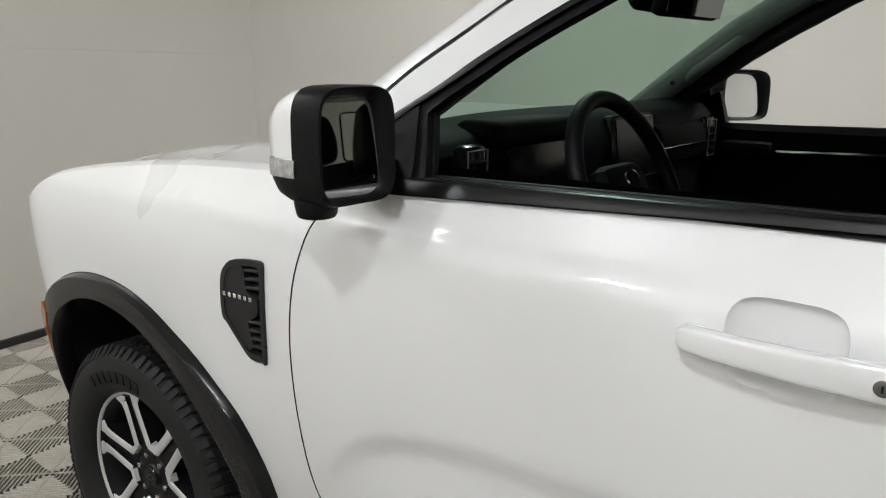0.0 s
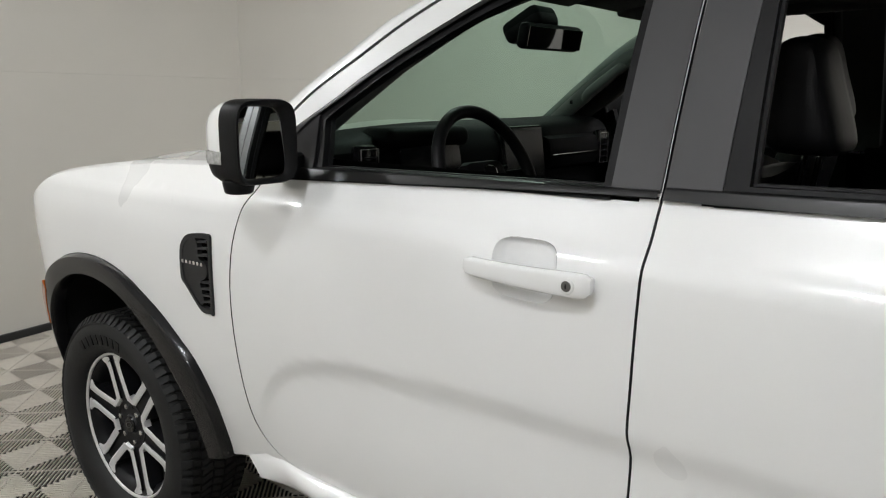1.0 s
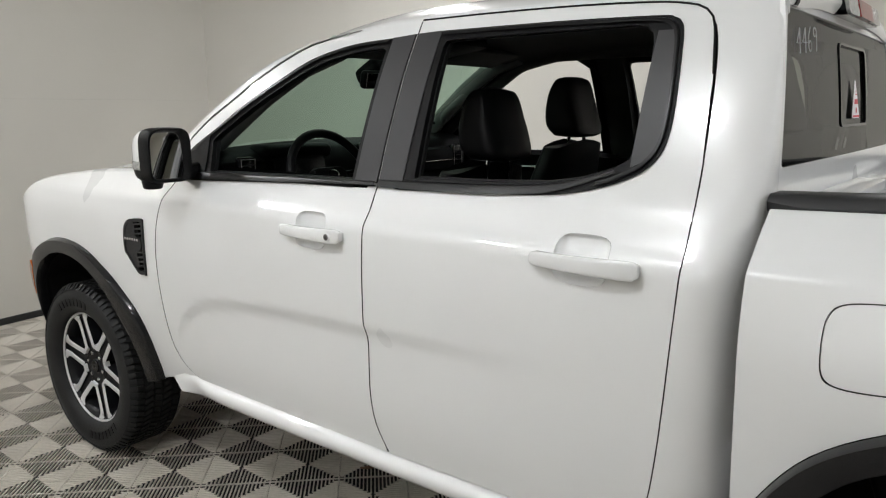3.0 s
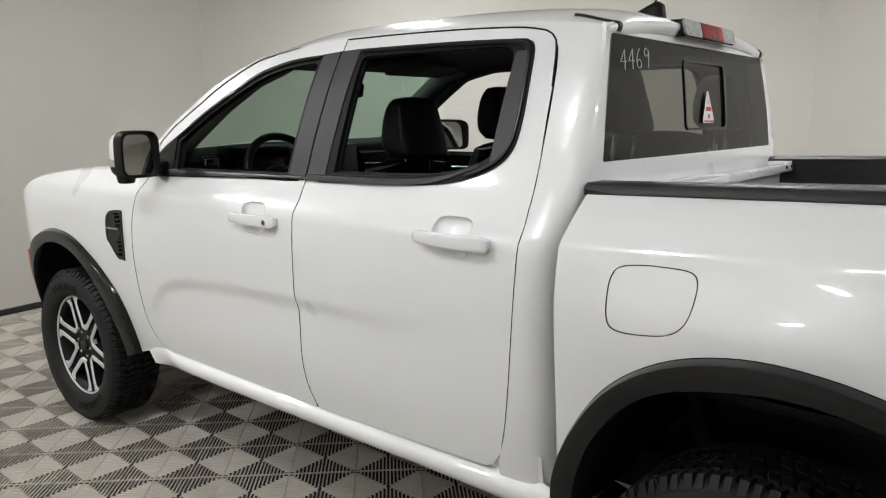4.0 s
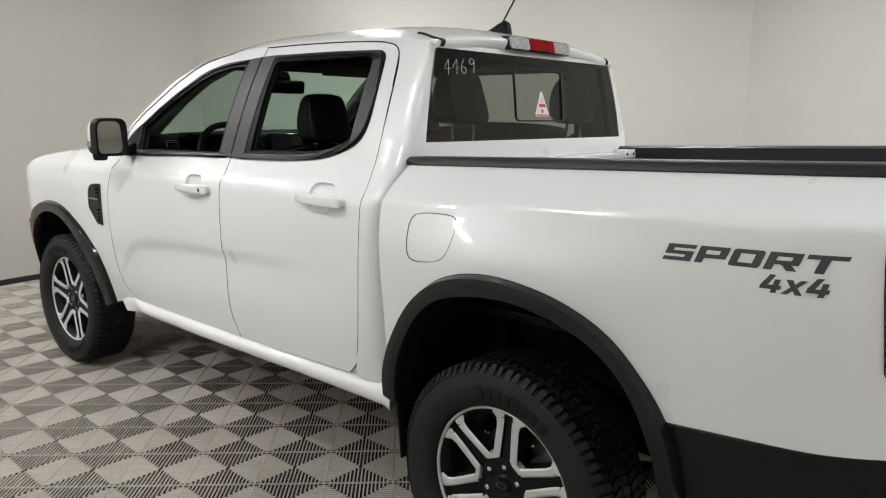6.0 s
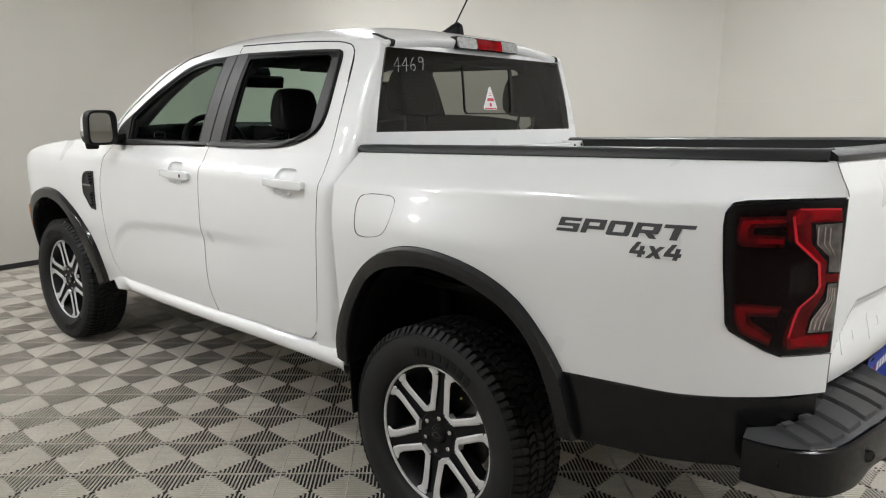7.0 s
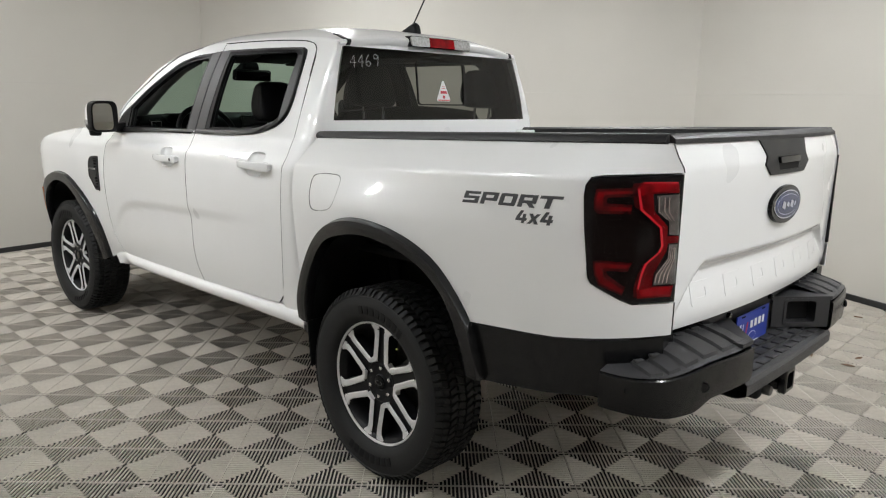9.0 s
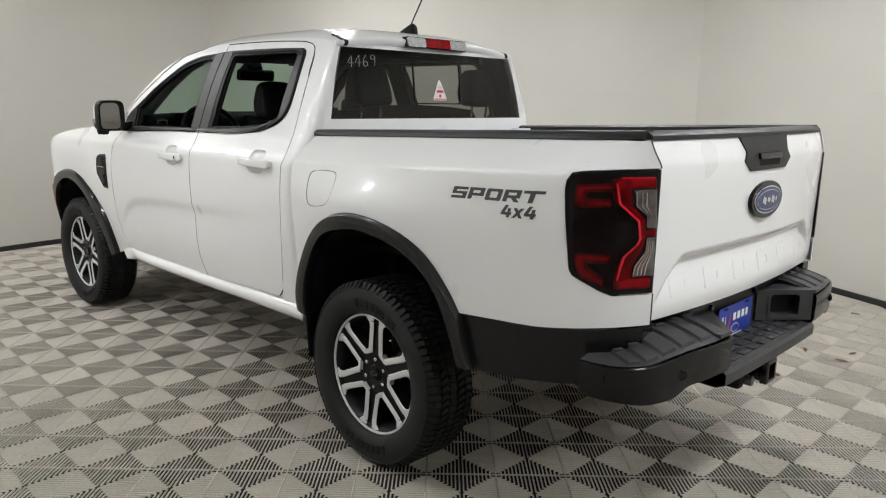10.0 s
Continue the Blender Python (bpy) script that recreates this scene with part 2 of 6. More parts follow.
def side_x(y, z):
    """Half width of the body at a station y and a height z."""
    x = interp(CAB, z)
    f = step(.52, .47, y)
    if f:
        rise = .010 - .045 * min(y, .45)
        bed_x = interp(BED, z - rise * step(1.02, 1.2, z))
        bed_x += .050 * math.exp(-(y / .32) ** 2) * step(1.265, 1.10, z) * step(.80, 1.05, z) - .010
        x = x * (1 - f) + bed_x * f
    if y > .5:
        zc = interp(CREASE, y)
        u = zc - z
        if -.02 < u < .30:
            x -= .0105 * step(.60, 1.5, y) * step(2.58, 2.36, y) * step(-.012, .045, u) * step(.30, .045, u)
    if y > 2.5:
        x += .022 * step(2.5, 2.95, y) * step(1.28, 1.1, z)
    if y > 3.48:
        x -= .125 * ((y - 3.48) / .42) ** 3
    if y < -.75:
        x -= (x - .700) * ((-.75 - y) / .40) ** 2.6
    return x


def panel(name, outer, mat, parent, s, holes=(), off=0.0, depth=0.009, fn=side_x, stepsize=0.035, label=""):
    """A curved sheet on the truck's side: an outline in (y, z), with holes, laid on the side surface, with a turned-in edge."""
    bm = bmesh.new()
    edges = []
    for line in (outer, *holes):
        vs = [bm.verts.new((0, y, z)) for y, z in line]
        edges += [bm.edges.new((vs[k], vs[(k + 1) % len(vs)])) for k in range(len(vs))]
    bmesh.ops.triangle_fill(bm, use_beauty=True, use_dissolve=False, edges=edges, normal=(1, 0, 0))
    ys, zs = [p[0] for p in outer], [p[1] for p in outer]
    for k in range(int(min(zs) / stepsize), int(max(zs) / stepsize) + 1):
        bmesh.ops.bisect_plane(bm, geom=bm.verts[:] + bm.edges[:] + bm.faces[:], plane_co=(0, 0, k * stepsize), plane_no=(0, 0, 1), dist=1e-5)
    for k in range(math.floor(min(ys) / stepsize), int(max(ys) / stepsize) + 1):
        bmesh.ops.bisect_plane(bm, geom=bm.verts[:] + bm.edges[:] + bm.faces[:], plane_co=(0, k * stepsize, 0), plane_no=(0, 1, 0), dist=1e-5)
    bm.verts.ensure_lookup_table()
    e = 0.004
    normals = []
    rim = []
    for ed in bm.edges:
        if len(ed.link_faces) == 1:
            rim.append((ed, ed.link_faces[0].calc_center_median()))
    rim = [(ed.verts[0].co.copy(), ed.verts[1].co.copy(), c) for ed, c in rim]
    for v in bm.verts:
        y, z = v.co.y, v.co.z
        gy = (fn(y + e, z) - fn(y - e, z)) / (2 * e)
        gz = (fn(y, z + e) - fn(y, z - e)) / (2 * e)
        nv = Vector((1, -gy, -gz)).normalized()
        normals.append(Vector((s * nv.x, nv.y, nv.z)))
        v.co.x = s * (fn(y, z) + off)
    for f in bm.faces:
        f.normal_update()
        if f.normal.x * s < 0:
            f.normal_flip()
    if depth:
        for a, b, c in rim:
            d = b - a
            nn = Vector((0, d.z, -d.y)).normalized()
            if nn.dot((a + b) / 2 - c) < 0:
                nn = -nn
            q = []
            for p, dd in ((a, 0), (b, 0), (b, depth), (a, depth)):
                q.append(bm.verts.new((s * (fn(p.y, p.z) + off - dd), p.y, p.z)))
                normals.append(nn if dd or depth < 0.01 else nn)
            f = bm.faces.new(q)
            # painted sheets get black edges, which stand in for the shade in the gaps
            f.material_index = 1 if mat is PAINT else 0
            f.normal_update()
            if f.normal.dot(nn) < 0:
                f.normal_flip()
    ob = part(name, bm, mat, parent, label, normals=normals)
    if mat is PAINT:
        ob.data.materials.append(SEAL)
    return ob


def strip(name, a, b, mat, parent, s, swell=0.0, lip=0.0, n=80, m=12, fn=side_x, label="", base=0.0):
    """A swollen band on the side between two lines of (y, z), with a turned-in lip along the second."""
    A, B = resample(a, n), resample(b, n)
    bm = bmesh.new()
    rings = []
    for (ya, za), (yb, zb) in zip(A, B):
        row = []
        x0 = fn(ya, za)
        for k in range(m + 1):
            t = k / m
            y, z = ya + (yb - ya) * t, za + (zb - za) * t
            row.append((s * (x0 * (1 - t) + fn(yb, zb) * t + base + swell * (min(1, t / .16) ** .7 * (.80 + .20 * math.sin(min(1, t * 1.5) * math.pi / 2))) - (0.006 if k == 0 else 0)), y, z))
        x, y, z = row[-1]
        if lip:
            row.append((x - s * .006, y + (yb - ya) * .05, z + (zb - za) * .05))
            row.append((x - s * lip, y + (yb - ya) * .06, z + (zb - za) * .06))
        rings.append(row)
    loft(bm, rings)
    fix = Vector((s, 0, 0))
    f0 = max(bm.faces, key=lambda f: abs(f.normal.x))
    if f0.normal.dot(fix) < 0:
        bmesh.ops.reverse_faces(bm, faces=bm.faces)
    return part(name, bm, mat, parent, label, angle=50)


# ---- the room: a six-sided booth ----
CORNERS = [(-3.75, 5.32), (1.66, 6.02), (4.46, 1.27), (0.47, -8.46), (-6.5, -8.2), (-7.1, -2.2)]


def wall(name, a, b, label):
    """A wall panel with thickness, with a seam round its upper board and a black foot strip of its own."""
    a, b = Vector((*a, 0)), Vector((*b, 0))
    d = (b - a).normalized()
    out = Vector((-d.y, d.x, 0))
    if out.dot(a - Vector((-0.8, 0.8, 0))) < 0:
        out = -out
    bm = bmesh.new()
    length = (b - a).length
    ang = math.degrees(math.atan2(d.y, d.x))
    for z0, z1, lean in ((-0.05, 1.615, 0.0), (1.6155, CEILING + 0.02, 0.0003)):
        box(bm, tuple((a + b) / 2 + out * (0.06 - lean) + Vector((0, 0, (z0 + z1) / 2))), (length + 0.02, 0.12, z1 - z0), 0.0008, (0, 0, ang), 1)
    ob = part(name, bm, WALL, None, smooth=False)
    tagged(ob, label, "wall", kind="structure")
    bm = bmesh.new()
    box(bm, tuple((a + b) / 2 - out * 0.012 + Vector((0, 0, 0.024))), (length - 0.02, 0.022, 0.048), 0.003, (0, 0, ang), 1)
    tagged(part("baseboard", bm, BASE, None, smooth=False), "low black strip along the foot of a beige wall", "baseboard", kind="structure")


for k, nm in enumerate(("wall_north", "wall_east", "wall_southeast", "wall_south", "wall_southwest", "wall_west")):
    wall(nm, CORNERS[k], CORNERS[(k + 1) % 6], "plain beige-grey painted booth wall with a board seam")

bm = bmesh.new()
bm.faces.new([bm.verts.new((x * 1.02, y * 1.02, -0.0070)) for x, y in CORNERS])
low = bmesh.ops.extrude_face_region(bm, geom=bm.faces[:])
bmesh.ops.translate(bm, vec=(0, 0, -0.05), verts=[v for v in low["geom"] if isinstance(v, bmesh.types.BMVert)])
bmesh.ops.recalc_face_normals(bm, faces=bm.faces)
floor = part("floor", bm, SUBFLOOR, None, smooth=False)
tagged(floor, "grey ribbed plastic floor tiles over a dark slab", "floor", kind="structure")
bm = bmesh.new()
bm.faces.new([bm.verts.new((x * 1.02, y * 1.02, CEILING)) for x, y in CORNERS])
low = bmesh.ops.extrude_face_region(bm, geom=bm.faces[:])
bmesh.ops.translate(bm, vec=(0, 0, 0.06), verts=[v for v in low["geom"] if isinstance(v, bmesh.types.BMVert)])
bmesh.ops.recalc_face_normals(bm, faces=bm.faces)
tagged(part("ceiling", bm, CEIL, None, smooth=False), "plain pale ceiling of the photo booth", "ceiling", kind="structure")


def ceiling_lamp():
    """A round flat lamp: a ring and a glowing disc."""
    t = thing("ceiling_lamp", "round white ceiling lamp out of view, switched on", "lamp", group="ceiling lamps")
    bm = bmesh.new()
    rings = []
    for r, z in ((0.145, 0.0), (0.17, 0.0), (0.175, -0.02), (0.165, -0.03), (0.15, -0.026)):
        rings.append([(r * math.cos(i * math.tau / 40), r * math.sin(i * math.tau / 40), z) for i in range(40)])
    loft(bm, rings, closed=True)
    part("lamp_ring", bm, WHITE_INK, t)
    bm = bmesh.new()
    cyl(bm, (0, 0, -0.02), 0.15, 0.01, n=40)
    part("diffuser", bm, LAMP, t, "glowing round diffuser", smooth=False)
    return t


# Second and third match glints in the paint; the rest are added for brightness.
LAMPS = [(-1.9, 5.0), (-3.6, 3.4), (-2.6, 1.45), (-4.6, 0.6), (1.5, 3.4), (2.1, 1.1), (1.9, -1.0), (-1.0, -2.7), (0.8, -2.7), (-0.6, -4.9), (-2.2, -6.2)]
first = ceiling_lamp()
first.matrix_basis = pose(*LAMPS[0], CEILING - 0.001)
for x, y in LAMPS[1:]:
    copy_thing(first, pose(x, y, CEILING - 0.001))


# ---- the pickup truck: y runs to its front, the rear axle stands at y = 0 ----
truck = thing("pickup_truck", "white four-door pickup truck with black flares and lowered side windows", "pickup truck")
FRONT, REAR, RAD = 3.27, 0.0, 0.392

LEAD = [(2.40, 1.318), (2.445, 1.29), (2.49, 1.215), (2.532, 1.12), (2.555, 1.01), (2.561, .90), (2.556, .78), (2.543, .675), (2.515, .60), (2.46, .553), (2.38, .536)]
GAP = [(1.463, 1.318), (1.464, 1.19), (1.468, 1.03), (1.471, .95), (1.467, .90), (1.471, .80), (1.472, .72), (1.462, .635), (1.432, .553)]
TRAIL = [(.590, 1.42), (.590, 1.31), (.588, 1.22), (.596, 1.08), (.613, .88), (.630, .75), (.645, .68), (.665, .62), (.71, .578)]
ROOF_GAP = [(2.452, 1.40), (2.42, 1.436), (2.348, 1.495), (2.23, 1.568), (2.126, 1.634), (2.02, 1.69), (1.918, 1.73), (1.81, 1.749), (1.708, 1.763), (1.61, 1.771), (1.466, 1.778)]
ROOF_GAP_R = [(1.462, 1.778), (1.2, 1.778), (.95, 1.773), (.77, 1.764), (.70, 1.755), (.655, 1.742), (.625, 1.708), (.602, 1.60)]
F_TRIM_TOP = [(2.425, 1.375), (2.393, 1.405), (2.28, 1.471), (2.208, 1.519), (2.098, 1.582), (1.995, 1.635), (1.892, 1.685), (1.79, 1.712), (1.69, 1.728), (1.555, 1.735), (1.50, 1.737)]
F_HOLE_TOP = [(2.288, 1.428), (2.25, 1.456), (2.18, 1.500), (2.12, 1.537), (2.04, 1.580), (1.95, 1.625), (1.88, 1.656), (1.797, 1.682), (1.679, 1.702), (1.58, 1.708)]
R_TRIM = [(1.40, 1.744), (1.024, 1.742), (.76, 1.735), (.715, 1.729), (.694, 1.714), (.683, 1.68), (.672, 1.60), (.666, 1.53), (.667, 1.475), (.678, 1.435), (.710, 1.400), (.77, 1.372), (.85, 1.350), (.94, 1.338), (1.08, 1.331), (1.40, 1.321)]
R_HOLE = [(1.335, 1.354), (1.352, 1.700), (1.345, 1.714), (1.33, 1.717), (.80, 1.717), (.772, 1.712), (.755, 1.70), (.746, 1.67), (.737, 1.60), (.734, 1.52), (.737, 1.45), (.743, 1.422), (.775, 1.404), (.848, 1.380), (.934, 1.366), (1.095, 1.359)]
F_ARCH = [(2.68, 0.47), (2.69, 0.62), (2.742, 0.741), (2.81, 0.813), (2.89, 0.877), (2.975, 0.922), (3.06, 0.959), (3.16, 0.984), (3.28, 0.992), (3.39, 0.981), (3.49, 0.953), (3.58, 0.908), (3.66, 0.836), (3.72, 0.741), (3.755, 0.6), (3.765, 0.5), (3.755, 0.42)]
F_ARCH_IN = [(2.775, 0.44), (2.782, 0.57), (2.82, 0.675), (2.885, 0.768), (2.955, 0.835), (3.03, 0.881), (3.1, 0.91), (3.18, 0.927), (3.26, 0.932), (3.35, 0.922), (3.43, 0.898), (3.52, 0.851), (3.6, 0.773), (3.65, 0.689), (3.678, 0.58), (3.688, 0.5), (3.68, 0.42)]
R_ARCH = [(.478, .575), (.462, .68), (.411, .80), (.318, .928), (.183, 1.025), (.04, 1.072), (-.10, 1.075), (-.25, 1.04), (-.38, .97), (-.48, .865), (-.535, .785)]
R_ARCH_LOW = R_ARCH + [(-.565, .70), (-.585, .585)]
R_ARCH_IN = [(.403, .565), (.394, .66), (.349, .785), (.262, .902), (.156, .974), (.01, 1.015), (-.11, 1.022), (-.244, .99), (-.36, .93), (-.45, .835), (-.51, .70), (-.535, .59)]


def shift(line, dy=0.0, dz=0.0):
    return [(y + dy, z + dz) for y, z in line]


def rail_z(y):
    """Height of the lower edge of the bed rail."""
    return 1.345 + (.455 - y) * .036


def lamp_outline(grow=0.0):
    """The tail lamp's outline on the side, in (y, z)."""
    g = grow
    return [(-1.164, 1.317 + g), (-1.077, 1.312 + g), (-.99, 1.305 + g), (-.966 + g, 1.298 + g), (-.953 + g, 1.280), (-.951 + g, 1.25), (-.958 + g, 1.16), (-.966 + g, 1.077), (-.971 + g, 1.012), (-.98 + g, .998 - g),
            (-1.048, .955 - g), (-1.078, .942 - g), (-1.164, .952 - g)]


FENDER_TOP = [(2.452, 1.312), (2.7, 1.302), (3.0, 1.289), (3.3, 1.259), (3.48, 1.232), (3.58, 1.206), (3.66, 1.170), (3.74, 1.130), (3.82, 1.088), (3.92, 1.03), (4.0, .95)]


def body_side(s):
    lead = smooth_line(LEAD, 4)
    fen = shift(lead[4:], .0044)
    outline = fen + [(2.60, .50), (2.70, .47)] + smooth_line(F_ARCH[:-2], 4)[1:] + [(3.80, .58), (4.0, .62)] + [(4.01, .9)] + smooth_line(FENDER_TOP, 4)[::-1]
    vent_hole = smooth_line([(2.622, 1.120), (2.632, 1.130), (2.700, 1.124), (2.730, 1.106), (2.745, 1.075), (2.750, 1.005), (2.735, .985), (2.690, .932), (2.670, .922), (2.645, .924), (2.635, .936), (2.622, 1.120)], 3)[:-1]
    fender = panel("front_fender", outline, PAINT, truck, s, holes=[vent_hole])
    # doors
    gap_f, gap_r = smooth_line(shift(GAP, .0024), 4), smooth_line(shift(GAP, -.0024), 4)
    outer = smooth_line(ROOF_GAP, 4)[::-1] + [(2.452, 1.34)] + lead[3:] + [(2.0, .540)] + [(1.437, .549)] + gap_f[::-1][1:]
    trim_top = F_TRIM_TOP if s < 0 else shift(F_TRIM_TOP, .012, .020)
    hole = smooth_line(trim_top, 4) + [(1.50, 1.318), (2.43, 1.309)]
    fd = panel("front_door", outer, PAINT, truck, s, holes=[hole, bowl_line(1.665, 1.184)], stepsize=.02 if s < 0 else .04, label="white front door with its window wound down" if s < 0 else "")
    top_r = smooth_line(ROOF_GAP_R, 4)
    trail = smooth_line(shift(TRAIL, -.003), 4)
    outer = top_r + trail + [(1.0, .565), (1.427, .549)] + gap_r[::-1][1:]
    rd = panel("rear_door", outer, PAINT, truck, s, holes=[smooth_line(R_TRIM[:-1], 3) + [(1.40, 1.321)], bowl_line(.79, 1.208)], stepsize=.02 if s < 0 else .04, label="white rear door with its window wound down" if s < 0 else "")
    # black window trims and satin pillar films
    fo = smooth_line(trim_top[:-1], 4) + [(1.548, 1.737), (1.548, 1.317), (2.432, 1.306)]
    low = .338 if s < 0 else .345
    fi = smooth_line(shift(F_HOLE_TOP, 0 if s < 0 else .052, .0 if s < 0 else .036), 4) + [(1.566, 1.70), (1.566, 1 + low), (2.262 if s < 0 else 2.335, .987 + low)]
    panel("window_trim", fo, TRIM, fd, s, holes=[fi], off=.004, depth=.022)
    fi2 = [(y + (1.86 - y) * .010, z + (1.5 - z) * .015) for y, z in fi]
    panel("window_seal", fi, SEAL, fd, s, holes=[fi2], off=-.012, depth=.012)
    panel("pillar_panel", [(1.551, 1.735), (1.4675, 1.741), (1.4665, 1.334), (1.551, 1.334)], PILLAR, fd, s, off=.007, depth=.02)
    front = 1.38 if s < 0 else 1.412
    hole = [(y if y < 1.3 or s < 0 else y + .045, z) for y, z in R_HOLE]
    ro = smooth_line(R_TRIM[:-1], 3) + [(front, 1.321), (front, 1.744)]
    ro = [(min(y, front), z) for y, z in ro]
    ro = ro[1:]
    panel("window_trim", ro, TRIM, rd, s, holes=[hole], off=.004, depth=.022)
    ri2 = [(y + (1.04 - y) * .018, z + (1.54 - z) * .022) for y, z in hole]
    panel("window_seal", hole, SEAL, rd, s, holes=[ri2], off=-.012, depth=.012)
    panel("quarter_panel", [(.742, 1.70), (.706, 1.70), (.694, 1.66), (.684, 1.58), (.681, 1.52), (.684, 1.47), (.695, 1.44), (.716, 1.420), (.737, 1.410)], PILLAR, rd, s, off=.0065, depth=.01)
    panel("pillar_panel", [(1.4585, 1.741), (front - .008, 1.744), (front - .008, 1.336), (1.4585, 1.334)], PILLAR, rd, s, off=.007, depth=.02)
    if s < 0:
        top = smooth_line(F_TRIM_TOP[:-1], 4)
        low = resample(smooth_line(F_HOLE_TOP, 4), 60)
        top = resample([q for q in top if q[0] > 1.55], 60)
        strip("window_rail", top, [(ya + (yb - ya) * .42, za + (zb - za) * .42) for (ya, za), (yb, zb) in zip(top, low)], RAIL, fd, s, swell=.007, n=60, base=.006)
        rt = resample([(1.372, 1.742), (1.024, 1.740), (.77, 1.733), (.722, 1.727), (.700, 1.712), (.689, 1.68), (.678, 1.60), (.672, 1.53), (.673, 1.475), (.684, 1.438), (.714, 1.405), (.772, 1.377), (.805, 1.367)], 64)
        strip("window_rail", rt, [(y + (1.02 - y) * .022, z + (1.55 - z) * .05) for y, z in rt], RAIL, rd, s, swell=.006, n=60, base=.006)
    # black tubes laid in the door gaps to deepen their shade
    bm = bmesh.new()
    tube(bm, [(s * (side_x(y, z) - .0005), y, z + .0022) for y, z in resample(smooth_line(ROOF_GAP_R[:8], 4), 40)], .0026, 6)
    part("door_seal", bm, SEAL, rd)
    bm = bmesh.new()
    tube(bm, [(s * (side_x(y, z) - .0016), y, z) for y, z in resample(smooth_line(GAP, 4), 60)], .0021, 6)
    part("door_seal", bm, SEAL, rd)
    # belt mouldings
    strip("belt_moulding", [(2.43, 1.322), (1.4675, 1.340)], smooth_line([(2.43, 1.292), (2.09, 1.306), (1.73, 1.3205), (1.4675, 1.3285)], 5), RAIL, fd, s, swell=.008, n=24, base=.005)
    # dark line for the shadow gap below the moulding
    strip("belt_seal", smooth_line([(2.43, 1.292), (2.09, 1.306), (1.73, 1.3205), (1.4675, 1.3285)], 5), smooth_line([(2.43, 1.288), (2.09, 1.302), (1.73, 1.3165), (1.4675, 1.3245)], 5), SEAL, fd, s, swell=.001, n=24, base=.002)
    strip("belt_moulding", smooth_line([(1.4585, 1.346), (1.2, 1.351), (1.08, 1.356), (.94, 1.364), (.85, 1.381), (.775, 1.405)], 5), smooth_line([(1.4585, 1.3245), (1.2, 1.3275), (1.08, 1.331), (.99, 1.338), (.90, 1.351), (.765, 1.397)], 5), RAIL, rd, s, swell=.006, n=40, base=.004)
    # mirror sail
    panel("mirror_sail", [(2.425, 1.37), (2.43, 1.312), (2.285, 1.318), (2.305, 1.44), (2.38, 1.403)], TRIM, fd, s, off=.010, depth=.03)
    for d, (y0, z0), lock in ((fd, (1.665, 1.184), True), (rd, (.79, 1.208), False)):
        handle(d, s, y0, z0, lock and s < 0)
    # black sheets behind the door gaps, in place of the shade there
    for nm, line in (("door_jamb", [(1.40, .56), (1.52, .56), (1.52, 1.31), (1.40, 1.31)]), ("door_jamb", shift(TRAIL, -.05)[::-1] + shift(TRAIL, .06)),
                     ("door_jamb", shift(LEAD[1:], .05) + shift(LEAD[1:], -.05)[::-1])):
        panel(nm, line, CHASSIS, truck, s, off=-.018, depth=0)
    panel("inner_sill", [(.53, .50), (1.0, .50), (1.0, .62), (.53, .66)], PAINT, truck, s, off=-.014, depth=0)
    # lower sill, rear cab corner, bed side
    sill_top = [(2.60, .505), (2.46, .556), (2.385, .545), (2.0, .548), (1.43, .556), (1.0, .572), (.68, .582), (.52, .583), (.462, .583)]
    sill_low = [(2.55, .455), (2.44, .463), (2.33, .466), (2.0, .468), (1.43, .478), (1.0, .487), (.68, .489), (.52, .49), (.462, .492)]
    bm = bmesh.new()
    rows = []
    for (ya, za), (yb, zb) in zip(resample(sill_top, 60), resample(sill_low, 60)):
        x0 = side_x(ya, .56)
        w = step(2.60, 2.30, ya) * (.35 + .65 * step(.46, .60, ya))
        rows.append([(s * (x0 + dx * w - .006 * (1 - w)), ya + (yb - ya) * t, za + (zb - za) * t) for t, dx in ((0, -.012), (.14, -.007), (.20, .004), (.30, .013), (.45, .018), (.65, .017), (.85, .008), (.96, -.008), (1.0, -.03), (1.02, -.10))])
    loft(bm, rows)
    if max(bm.faces, key=lambda f: abs(f.normal.x)).normal.x * s < 0:
        bmesh.ops.reverse_faces(bm, faces=bm.faces)
    part("sill", bm, PAINT, truck, angle=60)
    bed_top = [(.452, rail_z(.452)), (0.0, rail_z(0)), (-.5, rail_z(-.5)), (-1.0, rail_z(-1.0)), (-1.137, rail_z(-1.137) - .004), (-1.149, 1.366), (-1.161, 1.336)]
    bed = bed_top + lamp_outline(.004) + [(-1.164, .852), (-1.10, .842), (-.87, .812), (-.535, .783)] + smooth_line(R_ARCH, 5)[::-1][1:] + [(.452, .62)]
    fuel = smooth_line([(.316, 1.14), (.313, 1.182), (.296, 1.208), (.25, 1.219), (.187, 1.222), (.135, 1.219), (.117, 1.198), (.118, 1.15), (.132, 1.113), (.165, 1.088), (.225, 1.074), (.285, 1.070), (.311, 1.086), (.316, 1.14)], 4)[:-1]
    holes = [fuel] if s < 0 else []
    side = panel("bed_side", bed, PAINT, truck, s, holes=holes, stepsize=.014 if s < 0 else .03)
    if s > 0:
        side.data.materials[1] = PAINT
    if s < 0:
        inner = [(y + (.215 - y) * .026, z + (1.147 - z) * .034) for y, z in fuel]
        panel("fuel_door", inner, PAINT, side, s, off=-.001, depth=.02, label="white fuel filler flap")
        panel("fuel_pocket", fuel, CHASSIS, side, s, off=-.02, depth=0)
